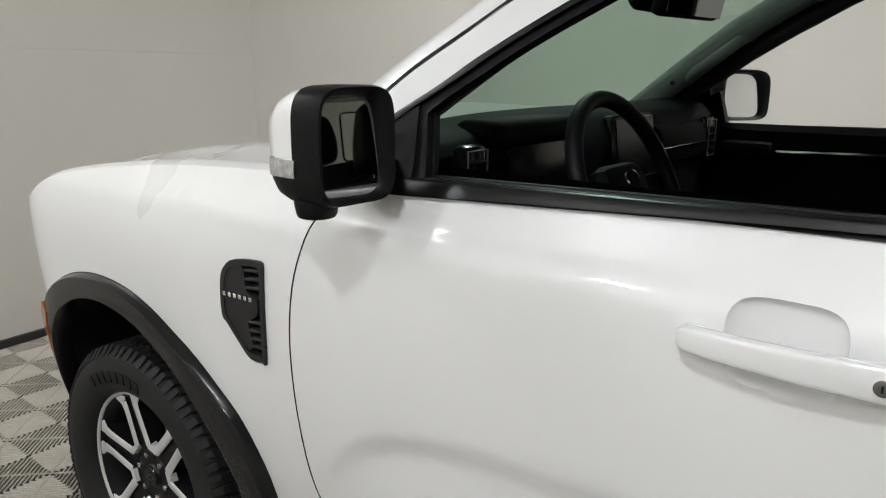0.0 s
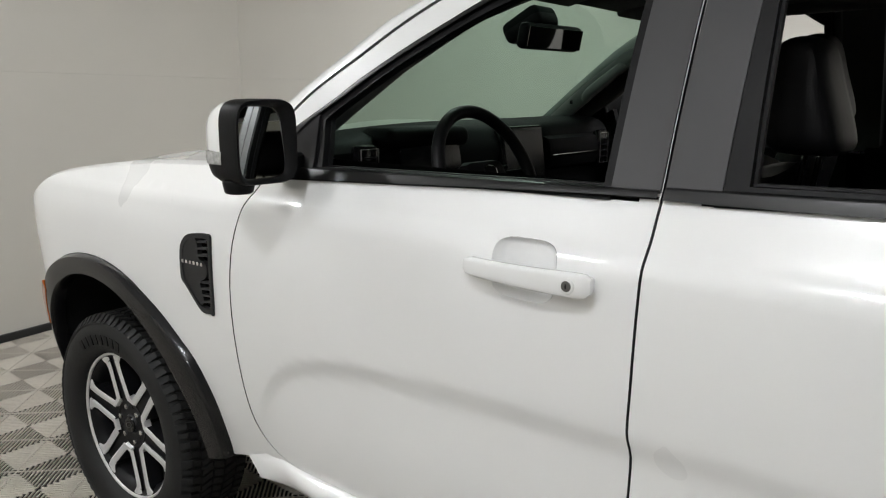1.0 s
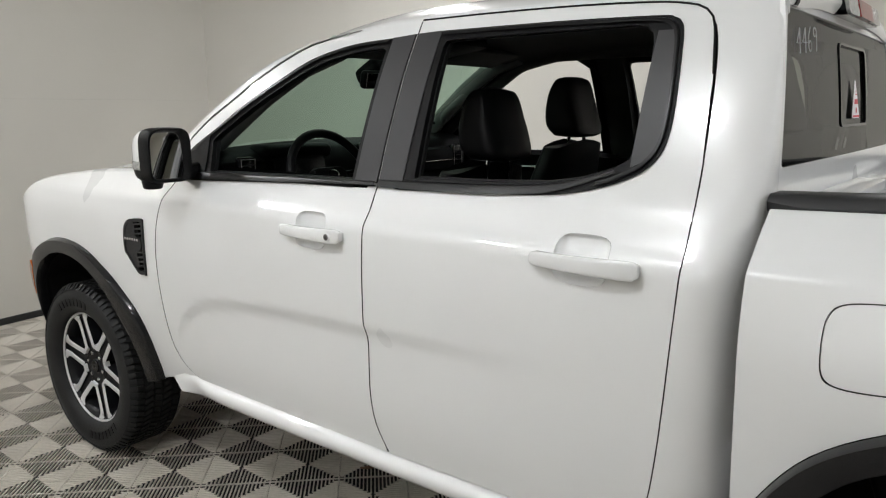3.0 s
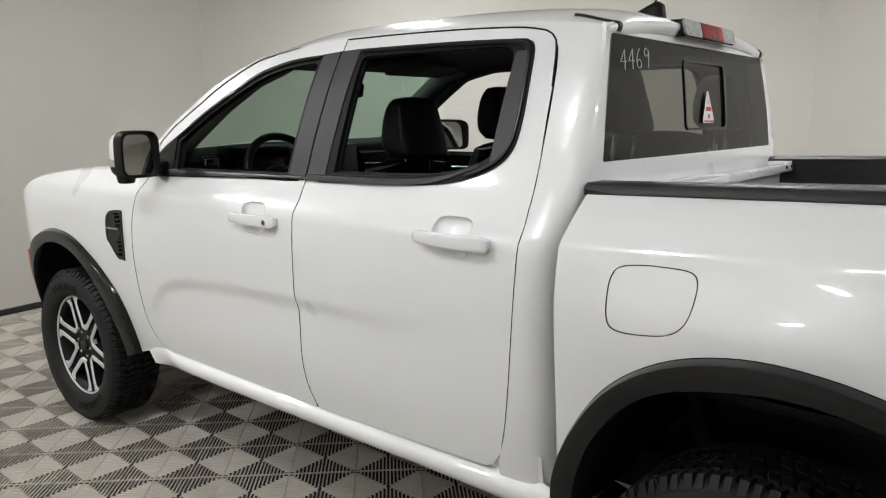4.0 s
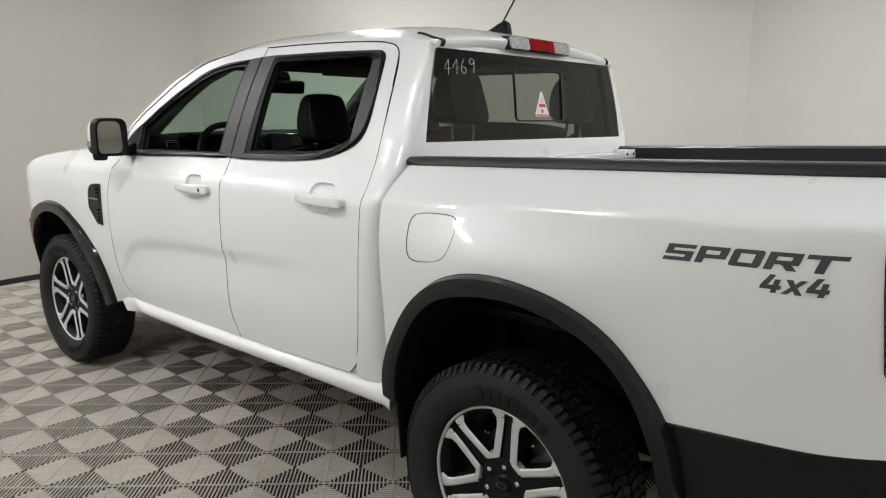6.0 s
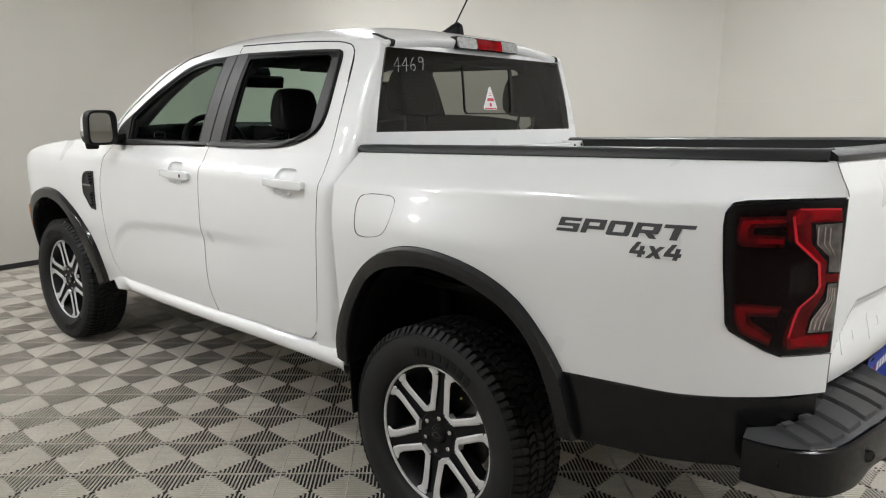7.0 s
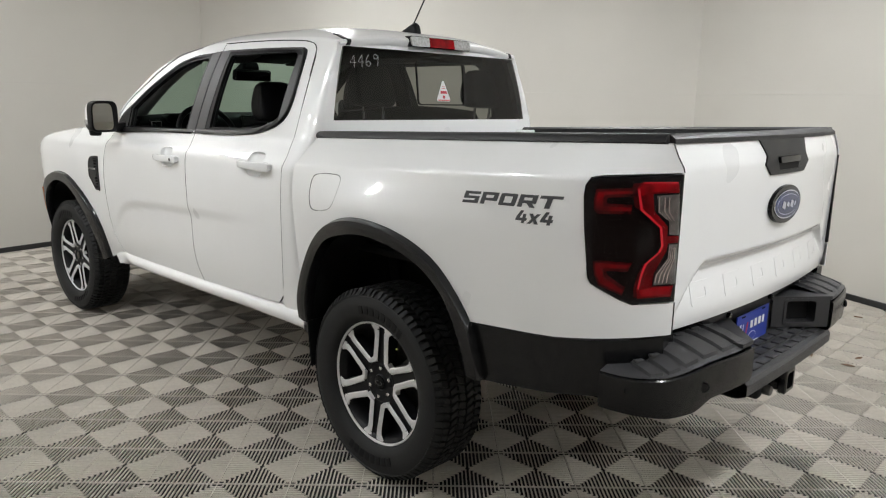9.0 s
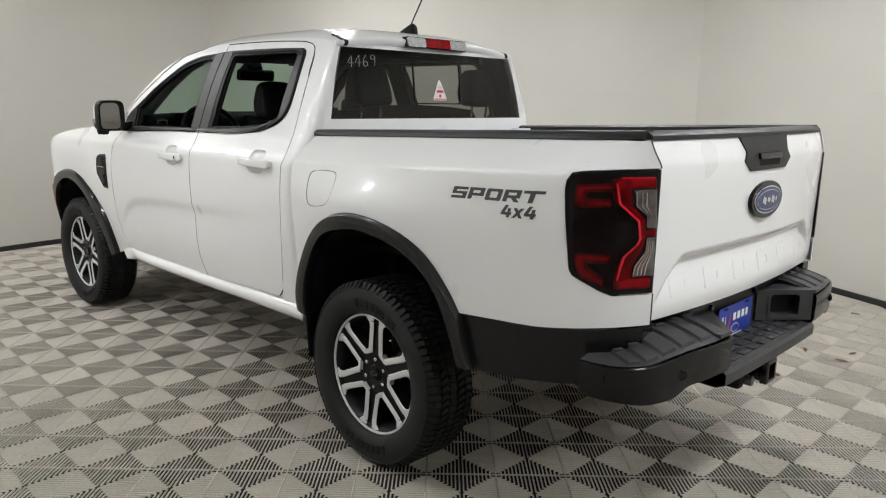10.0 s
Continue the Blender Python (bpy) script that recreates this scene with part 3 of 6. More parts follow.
    # black lower bed panel, flares, liners
    panel("lower_panel", [(-.545, .776), (-.87, .805), (-1.10, .834), (-1.149, .845), (-1.149, .70), (-1.05, .652), (-.80, .612), (-.58, .582)], BUMPER, truck, s, off=-.004, depth=.06,
          label="black plastic lower bed panel")
    strip("wheel_flare", smooth_line(F_ARCH, 5), smooth_line(F_ARCH_IN, 5), FLARE, truck, s, swell=.028, lip=.05)
    strip("wheel_flare", smooth_line(R_ARCH_LOW, 5), smooth_line(R_ARCH_IN, 5), FLARE, truck, s, swell=.032, lip=.05)
    for arch in (F_ARCH_IN, R_ARCH_IN):
        bm = bmesh.new()
        pts = resample(smooth_line(arch, 4), 40)
        loft(bm, [[(s * (side_x(y, z) - .01), y, z), (s * .72, y, z + .02), (s * .52, y, z + .01), (s * .42, y, z - .12)] for y, z in pts])
        inner = [bm.verts.new((s * .42, y, z - .12)) for y, z in pts]
        hub_v = bm.verts.new((s * .42, sum(p[0] for p in pts) / 40, .45))
        for a, b in zip(inner, inner[1:]):
            bm.faces.new((a, b, hub_v))
        part("wheel_housing", bm, CHASSIS, truck)
    # orange side marker and headlamp edge
    panel("side_marker", [(3.640, .850), (3.672, .81), (3.696, .75), (3.708, .69), (3.674, .68), (3.664, .73), (3.642, .785), (3.622, .82)], ORANGE, fender, s, off=.029, depth=.02, label="orange side marker lens")
    panel("headlamp", [(3.99, 1.06), (3.88, 1.08), (3.86, .95), (3.87, .90), (3.99, .89)], CLEAR, truck, s, off=.004, depth=.02)
    # fender vent
    vent = panel("side_vent", vent_hole, GLOSS, fender, s, off=-.010, depth=0, label="black fender vent with a bright script badge")
    lip_o = [(y + (y - 2.68) * .06, z + (z - 1.03) * .05) for y, z in vent_hole]
    lip_i = [(y + (2.68 - y) * .10, z + (1.03 - z) * .08) for y, z in vent_hole]
    panel("vent_frame", lip_o, PAD, vent, s, holes=[lip_i], off=.007, depth=.018)
    plate = [(2.690, 1.124), (2.718, 1.117), (2.738, 1.092), (2.744, 1.004), (2.690, .944), (2.676, .940), (2.668, .955), (2.676, .998), (2.660, 1.010), (2.645, 1.022), (2.643, 1.052), (2.672, 1.066), (2.676, 1.108)]
    panel("vent_plate", smooth_line(plate + plate[:1], 3)[:-1], PAD, vent, s, off=.005, depth=.022)
    for z in (1.112, 1.094, 1.076, 1.003, .985, .967, .950):
        bm = bmesh.new()
        y0 = 2.652
        x = side_x(y0, z)
        box(bm, (s * (x - .003), y0, z), (.020, .046, .006), .0014, (-6, 0, 0), 1)
        part("vent_fin", bm, PAD, vent)
    for k in range(6):
        bm = bmesh.new()
        y0 = 2.738 - k * .0158
        box(bm, (s * (side_x(y0, 1.050) + .007), y0, 1.051), (.003, .0095, .0095), .0008, segs=1)
        part("badge_bar", bm, CHROME, vent)


def bowl_line(y0, z0, r=1.0):
    """Outline of the hand bowl behind a door handle, in (y, z)."""
    out = []
    for i in range(36):
        a = i * math.tau / 36
        ca, sa = math.cos(a), math.sin(a)
        out.append((y0 + .013 + r * .066 * math.copysign(abs(ca) ** .5, ca), z0 + .005 + r * .053 * math.copysign(abs(sa) ** .5, sa)))
    return out


def handle(door, s, y0, z0, lock):
    """A painted pull handle over a hand bowl sunk into the door."""
    bm = bmesh.new()
    rings = []
    for r, d in ((1.0, .0006), (.97, -.0035), (.90, -.010), (.75, -.0165), (.5, -.020), (.1, -.021), (.004, -.021)):
        rings.append([(s * (side_x(y, z) + d), y, z) for y, z in bowl_line(y0, z0, r)])
    loft(bm, rings, closed=True)
    if max(bm.faces, key=lambda f: abs(f.normal.x)).normal.x * s < 0:
        bmesh.ops.reverse_faces(bm, faces=bm.faces)
    part("handle_bowl", bm, PAINT, door, angle=60)
    bm = bmesh.new()
    rings = []
    n = 30
    for k in range(n + 1):
        t = k / n
        y = y0 + .128 - .256 * t
        bow = .022 + .012 * math.sin(math.pi * t) ** .8
        end = max(0, 1 - (2 * t - 1) ** 14) ** .5
        hh = (.0160 + .0055 * t) * (.55 + .45 * end)
        dd = .0105 * (.5 + .5 * end)
        x = side_x(y0, z0) + bow - .006
        ring = []
        for i in range(20):
            a = i * math.tau / 20
            ca, sa = math.cos(a), math.sin(a)
            ring.append((s * (x + dd * math.copysign(abs(ca) ** .45, ca)), y, z0 + .001 + hh * math.copysign(abs(sa) ** .45, sa)))
        rings.append(ring)
    loft(bm, rings, closed=True, cap=True)
    for yy in (y0 + .112, y0 - .11):
        box(bm, (s * (side_x(y0, z0) + .006), yy, z0), (.03, .030, .028), .006)
    bar = part("door_handle", bm, PAINT, door, "white painted pull handle", angle=40)
    if lock:
        bm = bmesh.new()
        x = side_x(y0, z0) + .0265
        cyl(bm, (s * (x + .002), y0 - .092, z0), .0135, .010, "x", 24, bevel=.002)
        part("lock_ring", bm, PAINT, door)
        bm = bmesh.new()
        cyl(bm, (s * (x + .006), y0 - .092, z0), .009, .005, "x", 20, bevel=.001)
        part("lock_cylinder", bm, STEEL, door, "grey metal key lock")
        bm = bmesh.new()
        box(bm, (s * (x + .0088), y0 - .092, z0), (.001, .0022, .008))
        part("key_slot", bm, CHASSIS, door)


for s in (-1, 1):
    body_side(s)


# ---- roof, windshield pillars, cab back ----
def roof_edge(y):
    z = interp([(.48, 1.748), (.62, 1.763), (.8, 1.774), (1.2, 1.782), (1.6, 1.777), (1.8, 1.756), (1.92, 1.735), (2.03, 1.692)], y)
    return side_x(1.2, z) - .004, z


def roof_top(y):
    return interp([(.47, 1.786), (.52, 1.806), (.62, 1.834), (.9, 1.859), (1.3, 1.865), (1.6, 1.861), (1.8, 1.841), (1.95, 1.810), (2.03, 1.782)], y)


def back_y(x, z):
    return interp([(.5, .49), (1.2, .462), (1.42, .458), (1.727, .491), (1.80, .515)], z) - .006 * (1 - (x / .65) ** 2)


def roof_point(u, y):
    """A place on the roof skin: u runs from -1 to 1 across it."""
    w, ze = roof_edge(y)
    z = ze + (roof_top(y) - ze) * (1 - abs(u) ** 4.2)
    return w * u, y - .05 * u * u * step(1.5, 2.0, y) + .02 * u * u * step(.8, .475, y), z


def roof_roll(u, f):
    """The roof's rear lip, turned down onto the cab's back; f runs from 0 to 1."""
    x, y, z = roof_point(u, .475)
    z1 = max(z - .034, 1.7365)
    y1 = back_y(x, z1) - .003
    a = f * math.pi / 2
    return x, y + (y1 - y) * f * f - .007 * math.sin(f * math.pi), z + (z1 - z) * (1 - math.cos(a) * (1 - f * .25))


bm = bmesh.new()
rows = []
ROOF_N = 40
for k in range(47):
    y = .475 + (2.0 - .475) * max(0, k - 6) / 40
    us = [-1 + 2 * i / ROOF_N for i in range(ROOF_N + 1)]
    row = [roof_roll(u, (6 - k) / 6) if k < 6 else roof_point(u, y) for u in us]
    x, yy, z = row[0]
    low = min(z, roof_edge(y)[1]) - (.032 if k >= 6 else .02)
    row = [(x + .004, yy, low)] + row + [(-x - .004, yy, low)]
    rows.append(row)
loft(bm, rows)
if max(bm.faces, key=lambda f: abs(f.normal.z)).normal.z < 0:
    bmesh.ops.reverse_faces(bm, faces=bm.faces)
part("roof", bm, PAINT, truck, angle=80)
for s in (-1, 1):
    bm = bmesh.new()
    line = [(*roof_point(.868 + .042 * step(.64, .475, y), y), (0, -.25 * step(.6, .475, y), 1)) for y in [.625 - .15 * k / 20 for k in range(21)]]
    line += [(*roof_roll(.91 + .018 * f, f), (0, -math.sin(f * 1.4), math.cos(f * 1.4))) for f in (.17, .33, .5, .67, .83, 1)]
    rows = []
    for x, y, z, n in line:
        rows.append([(s * (x + dx), y + n[1] * h, z + n[2] * h) for dx, h in ((-.0115, -.004), (-.010, .003), (0, .0045), (.010, .003), (.0115, -.004))])
    loft(bm, rows)
    part("roof_strip", bm, SEAL, truck, "black rubber strip along the roof")
    # front pillar
    bm = bmesh.new()
    a = resample(smooth_line(ROOF_GAP[:9], 4), 30)
    b = resample([(.665, 2.66, 1.335), (.64, 2.45, 1.475), (.605, 2.25, 1.60), (.57, 2.07, 1.695), (.552, 1.95, 1.742), (.54, 1.84, 1.764), (.53, 1.70, 1.776)], 30)
    rings = []
    for k, ((ya, za), q) in enumerate(zip(a, b)):
        pa = Vector((side_x(min(ya, 2.4), za) - .002, ya + .006, za + .006))
        pb = Vector(q)
        row = []
        for t in (0, .15, .35, .6, .85, 1):
            p = pa.lerp(pb, t) + Vector((.55, .35, .75)) * (.028 * (1 - step(.45, .92, k / 29)) * math.sin(math.pi * t) ** .8)
            row.append((s * p.x, p.y, p.z))
        rings.append(row)
    loft(bm, rings)
    if max(bm.faces, key=lambda f: abs(f.normal.z)).normal.z < 0:
        bmesh.ops.reverse_faces(bm, faces=bm.faces)
    part("front_pillar", bm, PAINT, truck, angle=80)
    # inner front pillar trim
    bm = bmesh.new()
    c = resample([(.66, 2.58, 1.30), (.625, 2.38, 1.45), (.59, 2.2, 1.575), (.555, 2.02, 1.675), (.54, 1.85, 1.725)], 16)
    tube(bm, [(s * x, y + .018 * (s > 0), z + .040 * (s > 0)) for x, y, z in c], .042 if s < 0 else .046, 14, flat=.8)
    ip = part("pillar_trim", bm, PILLAR_IN, truck, "grey inner windshield pillar trim")
    if s > 0:
        bm = bmesh.new()
        tube(bm, smooth_line([(.61, 2.365, 1.475), (.57, 2.335, 1.495), (.545, 2.285, 1.525), (.545, 2.235, 1.560), (.56, 2.20, 1.590), (.60, 2.18, 1.605)], 5), .017, 12)
        part("grab_bar", bm, PILLAR_IN, ip)
        bm = bmesh.new()
        run = [(y, z + .030) for y, z in smooth_line(F_TRIM_TOP[:-2], 3)] + [(1.46, 1.762), (1.1, 1.760), (.75, 1.752), (.66, 1.735)]
        tube(bm, [(side_x(min(y, 2.4), min(z, 1.74)) - .045, y + .01, z) for y, z in run], .030, 12)
        part("door_frame_cover", bm, HEADLINER, ip)
        bm = bmesh.new()
        cyl(bm, (.585, 2.41, 1.465), .007, .008, "y", 12)
        part("pillar_screw", bm, CHASSIS, ip)
    # rounded rear corner of the cab
    bm = bmesh.new()
    rings = []
    for k in range(50):
        z = .50 + (1.755 - .50) * k / 49
        yt = interp([(.50, .665), (.615, .660), (.68, .639), (.75, .624), (.88, .607), (1.08, .590), (1.22, .582), (1.31, .584), (1.42, .584), (1.60, .596), (1.70, .617), (1.735, .645), (1.757, .69)], z)
        xa = side_x(.56, z)
        xb = interp([(.5, .68), (1.2, .68), (1.42, .686), (1.727, .603), (1.76, .588)], z)
        yb = interp([(.5, .49), (1.2, .462), (1.42, .458), (1.727, .491), (1.76, .505)], z)
        row = []
        for i in range(15):
            a = i / 14 * math.pi / 2
            row.append((s * (xb + (xa - xb) * math.cos(a) ** .62), yt + (yb - yt) * math.sin(a) ** .72, z))
        row.append((s * (xb - .03), yb + .004, z))
        rings.append(row)
    loft(bm, rings)
    f0 = max(bm.faces, key=lambda f: abs(f.normal.x))
    if f0.normal.x * s < 0:
        bmesh.ops.reverse_faces(bm, faces=bm.faces)
    part("cab_corner", bm, PAINT, truck, angle=80)


def back_sheet(name, outline, mat, parent, holes=(), off=0.0, thick=0.0, fn=back_y, cell=.05, label="", smooth=True):
    """A sheet on a rear face, from an outline in (x, z)."""
    bm = bmesh.new()
    edges = []
    for line in (outline, *holes):
        vs = [bm.verts.new((x, 0, z)) for x, z in line]
        edges += [bm.edges.new((vs[k], vs[(k + 1) % len(vs)])) for k in range(len(vs))]
    bmesh.ops.triangle_fill(bm, use_beauty=True, use_dissolve=False, edges=edges, normal=(0, -1, 0))
    xs, zs = [p[0] for p in outline], [p[1] for p in outline]
    for k in range(math.floor(min(xs) / cell), int(max(xs) / cell) + 1):
        bmesh.ops.bisect_plane(bm, geom=bm.verts[:] + bm.edges[:] + bm.faces[:], plane_co=(k * cell, 0, 0), plane_no=(1, 0, 0), dist=1e-5)
    for k in range(int(min(zs) / cell), int(max(zs) / cell) + 1):
        bmesh.ops.bisect_plane(bm, geom=bm.verts[:] + bm.edges[:] + bm.faces[:], plane_co=(0, 0, k * cell), plane_no=(0, 0, 1), dist=1e-5)
    for f in bm.faces:
        f.normal_update()
        if f.normal.y > 0:
            f.normal_flip()
    rim = []
    if thick:
        for ed in bm.edges:
            if len(ed.link_faces) == 1:
                c = ed.link_faces[0].calc_center_median()
                rim.append((ed.verts[0].co.copy(), ed.verts[1].co.copy(), c))
    e = .004
    normals = []
    for v in bm.verts:
        x, z = v.co.x, v.co.z
        nv = Vector(((fn(x + e, z) - fn(x - e, z)) / (2 * e), -1, (fn(x, z + e) - fn(x, z - e)) / (2 * e))).normalized()
        normals.append(nv)
        v.co.y = fn(x, z) - off
    for a, b, c in rim:
        d = b - a
        nn = Vector((d.z, 0, -d.x)).normalized()
        if nn.dot((a + b) / 2 - c) < 0:
            nn = -nn
        q = [bm.verts.new((p.x, fn(p.x, p.z) - off + dd, p.z)) for p, dd in ((a, 0), (b, 0), (b, thick), (a, thick))]
        normals += [nn] * 4
        f = bm.faces.new(q)
        f.normal_update()
        if f.normal.dot(nn) < 0:
            f.normal_flip()
    return part(name, bm, mat, parent, label, normals=normals)


def rounded(x0, x1, z0, z1, r, n=5, skew=0.0):
    """A rounded rectangle in (x, z); skew narrows the top on both sides."""
    out = []
    for cx, cz, a0 in ((x1 - r, z1 - r, 0), (x0 + r, z1 - r, 90), (x0 + r, z0 + r, 180), (x1 - r, z0 + r, 270)):
        for k in range(n + 1):
            a = radians(a0 + 90 * k / n)
            x, z = cx + r * math.cos(a), cz + r * math.sin(a)
            t = (z - z0) / (z1 - z0)
            out.append((x - math.copysign(skew * t, x - (x0 + x1) / 2), z))
    return out


glass_line = rounded(-.684, .684, 1.416, 1.734, .03, skew=.086)
back_sheet("cab_back", [(-.692, .60), (.692, .60), (.692, 1.42), (.602, 1.757), (.45, 1.776), (0, 1.787), (-.45, 1.776), (-.602, 1.757), (-.692, 1.42)], PAINT, truck, holes=[glass_line], thick=.01)
slider = rounded(-.155, .188, 1.485, 1.692, .022)
rear_glass = back_sheet("rear_window", glass_line, PRIVACY, truck, holes=[slider], off=-.004, label="dark tinted rear window with a sliding centre pane")
back_sheet("slider_frame", slider, GLOSS, rear_glass, holes=[rounded(-.148, .170, 1.491, 1.686, .016)], off=-.001, thick=.008)
back_sheet("sliding_pane", rounded(-.150, .172, 1.489, 1.688, .015), SLIDER_GLASS, rear_glass, off=-.008, label="clear sliding window pane")
# handwritten figures on the glass
DIGITS = {"4": [[(.62, 1.0), (.05, .38), (.80, .42)], [(.62, .95), (.52, 0.0)]], "6": [[(.55, 1.0), (.2, .62), (.1, .25), (.3, .02), (.6, .1), (.62, .35), (.38, .45), (.15, .3)]],
          "9": [[(.7, .82), (.4, .98), (.15, .78), (.3, .58), (.62, .66), (.72, .85), (.68, .5), (.58, 0.0)]]}
for k, ch in enumerate("4469"):
    for line in DIGITS[ch]:
        bm = bmesh.new()
        pts = smooth_line([(-.553 + k * .044 + px * .046, 1.644 + (.004 * k) + pz * .052) for px, pz in line], 5) if ch in "69" else \
            [(-.553 + k * .044 + px * .046, 1.644 + (.004 * k) + pz * .052) for px, pz in line]
        tube(bm, [(x, back_y(x, z) - .0012, z) for x, z in pts], .0010, 6)
        part("marker_stroke", bm, CHALK, rear_glass)
# warning sticker
tri = [(.014, 1.603), (.026, 1.603), (.066, 1.515), (.062, 1.505), (-.024, 1.505), (-.028, 1.515)]
stick = back_sheet("warning_sticker", tri, WHITE_INK, rear_glass, off=-.001, label="white triangular sticker with red bars")
back_sheet("sticker_bar", [(.001, 1.555), (.040, 1.555), (.045, 1.542), (-.005, 1.542)], RED_INK, stick, off=.0005)
back_sheet("sticker_bar", [(-.022, 1.513), (.060, 1.513), (.060, 1.508), (-.022, 1.508)], RED_INK, stick, off=.0005)
back_sheet("sticker_sign", rounded(.012, .028, 1.518, 1.534, .007), RED_INK, stick, off=.0005)
for z, w in ((1.575, .008), (1.566, .012)):
    back_sheet("sticker_bar", [(.02 - w, z + .002), (.02 + w, z + .002), (.02 + w, z), (.02 - w, z)], RED_INK, stick, off=.0005)
# high brake lamp
hb = lambda x, z: .492 - .018 * (1 - (x / .65) ** 2) - (z - 1.78) * -.25
bl = back_sheet("brake_lamp", rounded(-.205, .205, 1.752, 1.803, .014), GLOSS, truck, off=.008, thick=.05, fn=hb, label="high brake lamp with clear and red lenses")
back_sheet("clear_lens", rounded(-.201, -.084, 1.755, 1.800, .011), LAMP_CLEAR, bl, off=.016, thick=.012, fn=hb)
back_sheet("red_lens", rounded(-.083, .083, 1.756, 1.799, .006), RED, bl, off=.018, thick=.012, fn=hb)
back_sheet("clear_lens", rounded(.084, .201, 1.755, 1.800, .011), LAMP_CLEAR, bl, off=.016, thick=.012, fn=hb)
# antenna
bm = bmesh.new()
rings = []
for y, h, w in ((.745, .002, .006), (.70, .022, .020), (.66, .045, .026), (.63, .058, .022), (.612, .05, .018), (.605, .002, .016)):
    zb = roof_top(y) - .007
    rings.append([(-.015 + w * math.cos(a), y, zb + h * max(0, math.sin(a)) ** .8) for a in [i * math.pi / 12 for i in range(13)]])
loft(bm, rings)
part("antenna_base", bm, TRIM, truck, "black antenna foot on the roof")
bm = bmesh.new()
tube(bm, [(-.015, .655, 1.865), (-.015, .60, 1.945), (-.015, .50, 2.09)], .0035, 8)
tube(bm, [(-.015, .663, 1.853), (-.015, .645, 1.880)], .0065, 8)
part("antenna_rod", bm, TRIM, truck)

# windshield
bm = bmesh.new()
rows = []
for k in range(17):
    t = k / 16
    row = []
    for i in range(25):
        u = -1 + 2 * i / 24
        half = .668 + (.548 - .668) * t
        y = (2.80 + (1.99 - 2.80) * t) - .17 * (1 - .35 * t) * u * u
        z = 1.30 + (1.788 - 1.30) * (t ** .94) + .035 * math.sin(math.pi * t) - .02 * u * u * t
        row.append((half * u, y, z))
    rows.append(row)
loft(bm, rows)
part("windshield", bm, WINDSHIELD, truck, "green-tinted windshield", angle=80)


# ---- hood and front ----
def hood_z(x, y):
    base = interp([(2.60, 1.328), (2.9, 1.314), (3.2, 1.290), (3.5, 1.246), (3.75, 1.194), (3.9, 1.14), (4.0, 1.08)], y)
    half = hood_half(y)
    u = abs(x) / half
    z = base + .012 * step(.86, .70, u) - .010 * step(.4, .0, u)
    k = step(.76, 1.0, u)
    return z * (1 - k) + (interp(FENDER_TOP, y) + .004) * k


def hood_half(y):
    return side_x(y, 1.27) - .035 if y < 3.5 else side_x(y, 1.2) - .05


bm = bmesh.new()
rows = []
for k in range(41):
    y = 2.60 + 1.40 * k / 40
    half = hood_half(y)
    rows.append([(half * u, y - .10 * u * u * step(3.3, 4.0, y), hood_z(half * u, y)) for u in [-1 + 2 * i / 48 for i in range(49)]])
loft(bm, rows)
if max(bm.faces, key=lambda f: abs(f.normal.z)).normal.z < 0:
    bmesh.ops.reverse_faces(bm, faces=bm.faces)
part("hood", bm, PAINT, truck, "white engine hood with raised sides", angle=80)
for s in (-1, 1):
    bm = bmesh.new()
    rows = []
    for k in range(31):
        y = 2.46 + 1.5 * k / 30
        h = hood_half(max(y, 2.6))
        zt = interp(FENDER_TOP, y)
        xo = side_x(y, zt)
        rows.append([(s * xo, y, zt), (s * (xo - .012), y, zt + .009), (s * (xo - .026), y, zt + .011), (s * (h + .003), y, zt + .007), (s * (h + .003), y, zt - .03)])
    loft(bm, rows)
    if max(bm.faces, key=lambda f: abs(f.normal.z)).normal.z < 0:
        bmesh.ops.reverse_faces(bm, faces=bm.faces)
    part("fender_top", bm, PAINT, truck, angle=60)
bm = bmesh.new()
rows = []
for z in (.50, .60, .75, .9, 1.0, 1.08, 1.14):
    rows.append([(u * (side_x(3.98, min(z, 1.08)) - .01), 3.97 + .13 * (1 - u * u) - .06 * step(.9, 1.14, z), z) for u in [-1 + i / 12 for i in range(25)]])
loft(bm, rows)
part("front_grille", bm, TRIM, truck)
bm = bmesh.new()
rows = []
for z, o in ((.46, .03), (.52, .06), (.66, .075), (.72, .06), (.74, .0)):
    rows.append([(u * (side_x(3.96, .7) + .015), 3.93 + o + .15 * (1 - u * u), z) for u in [-1 + i / 12 for i in range(25)]])
loft(bm, rows)
part("front_bumper", bm, TRIM, truck)
bm = bmesh.new()
box(bm, (0, 2.62, 1.285), (1.34, .16, .03), .008)
part("cowl", bm, TRIM, truck)
bm = bmesh.new()
box(bm, (0, 3.25, .95), (1.0, 1.2, .5), .05)
box(bm, (0, 2.74, .95), (1.42, .05, .62), .01)
part("engine_bay", bm, CHASSIS, truck)


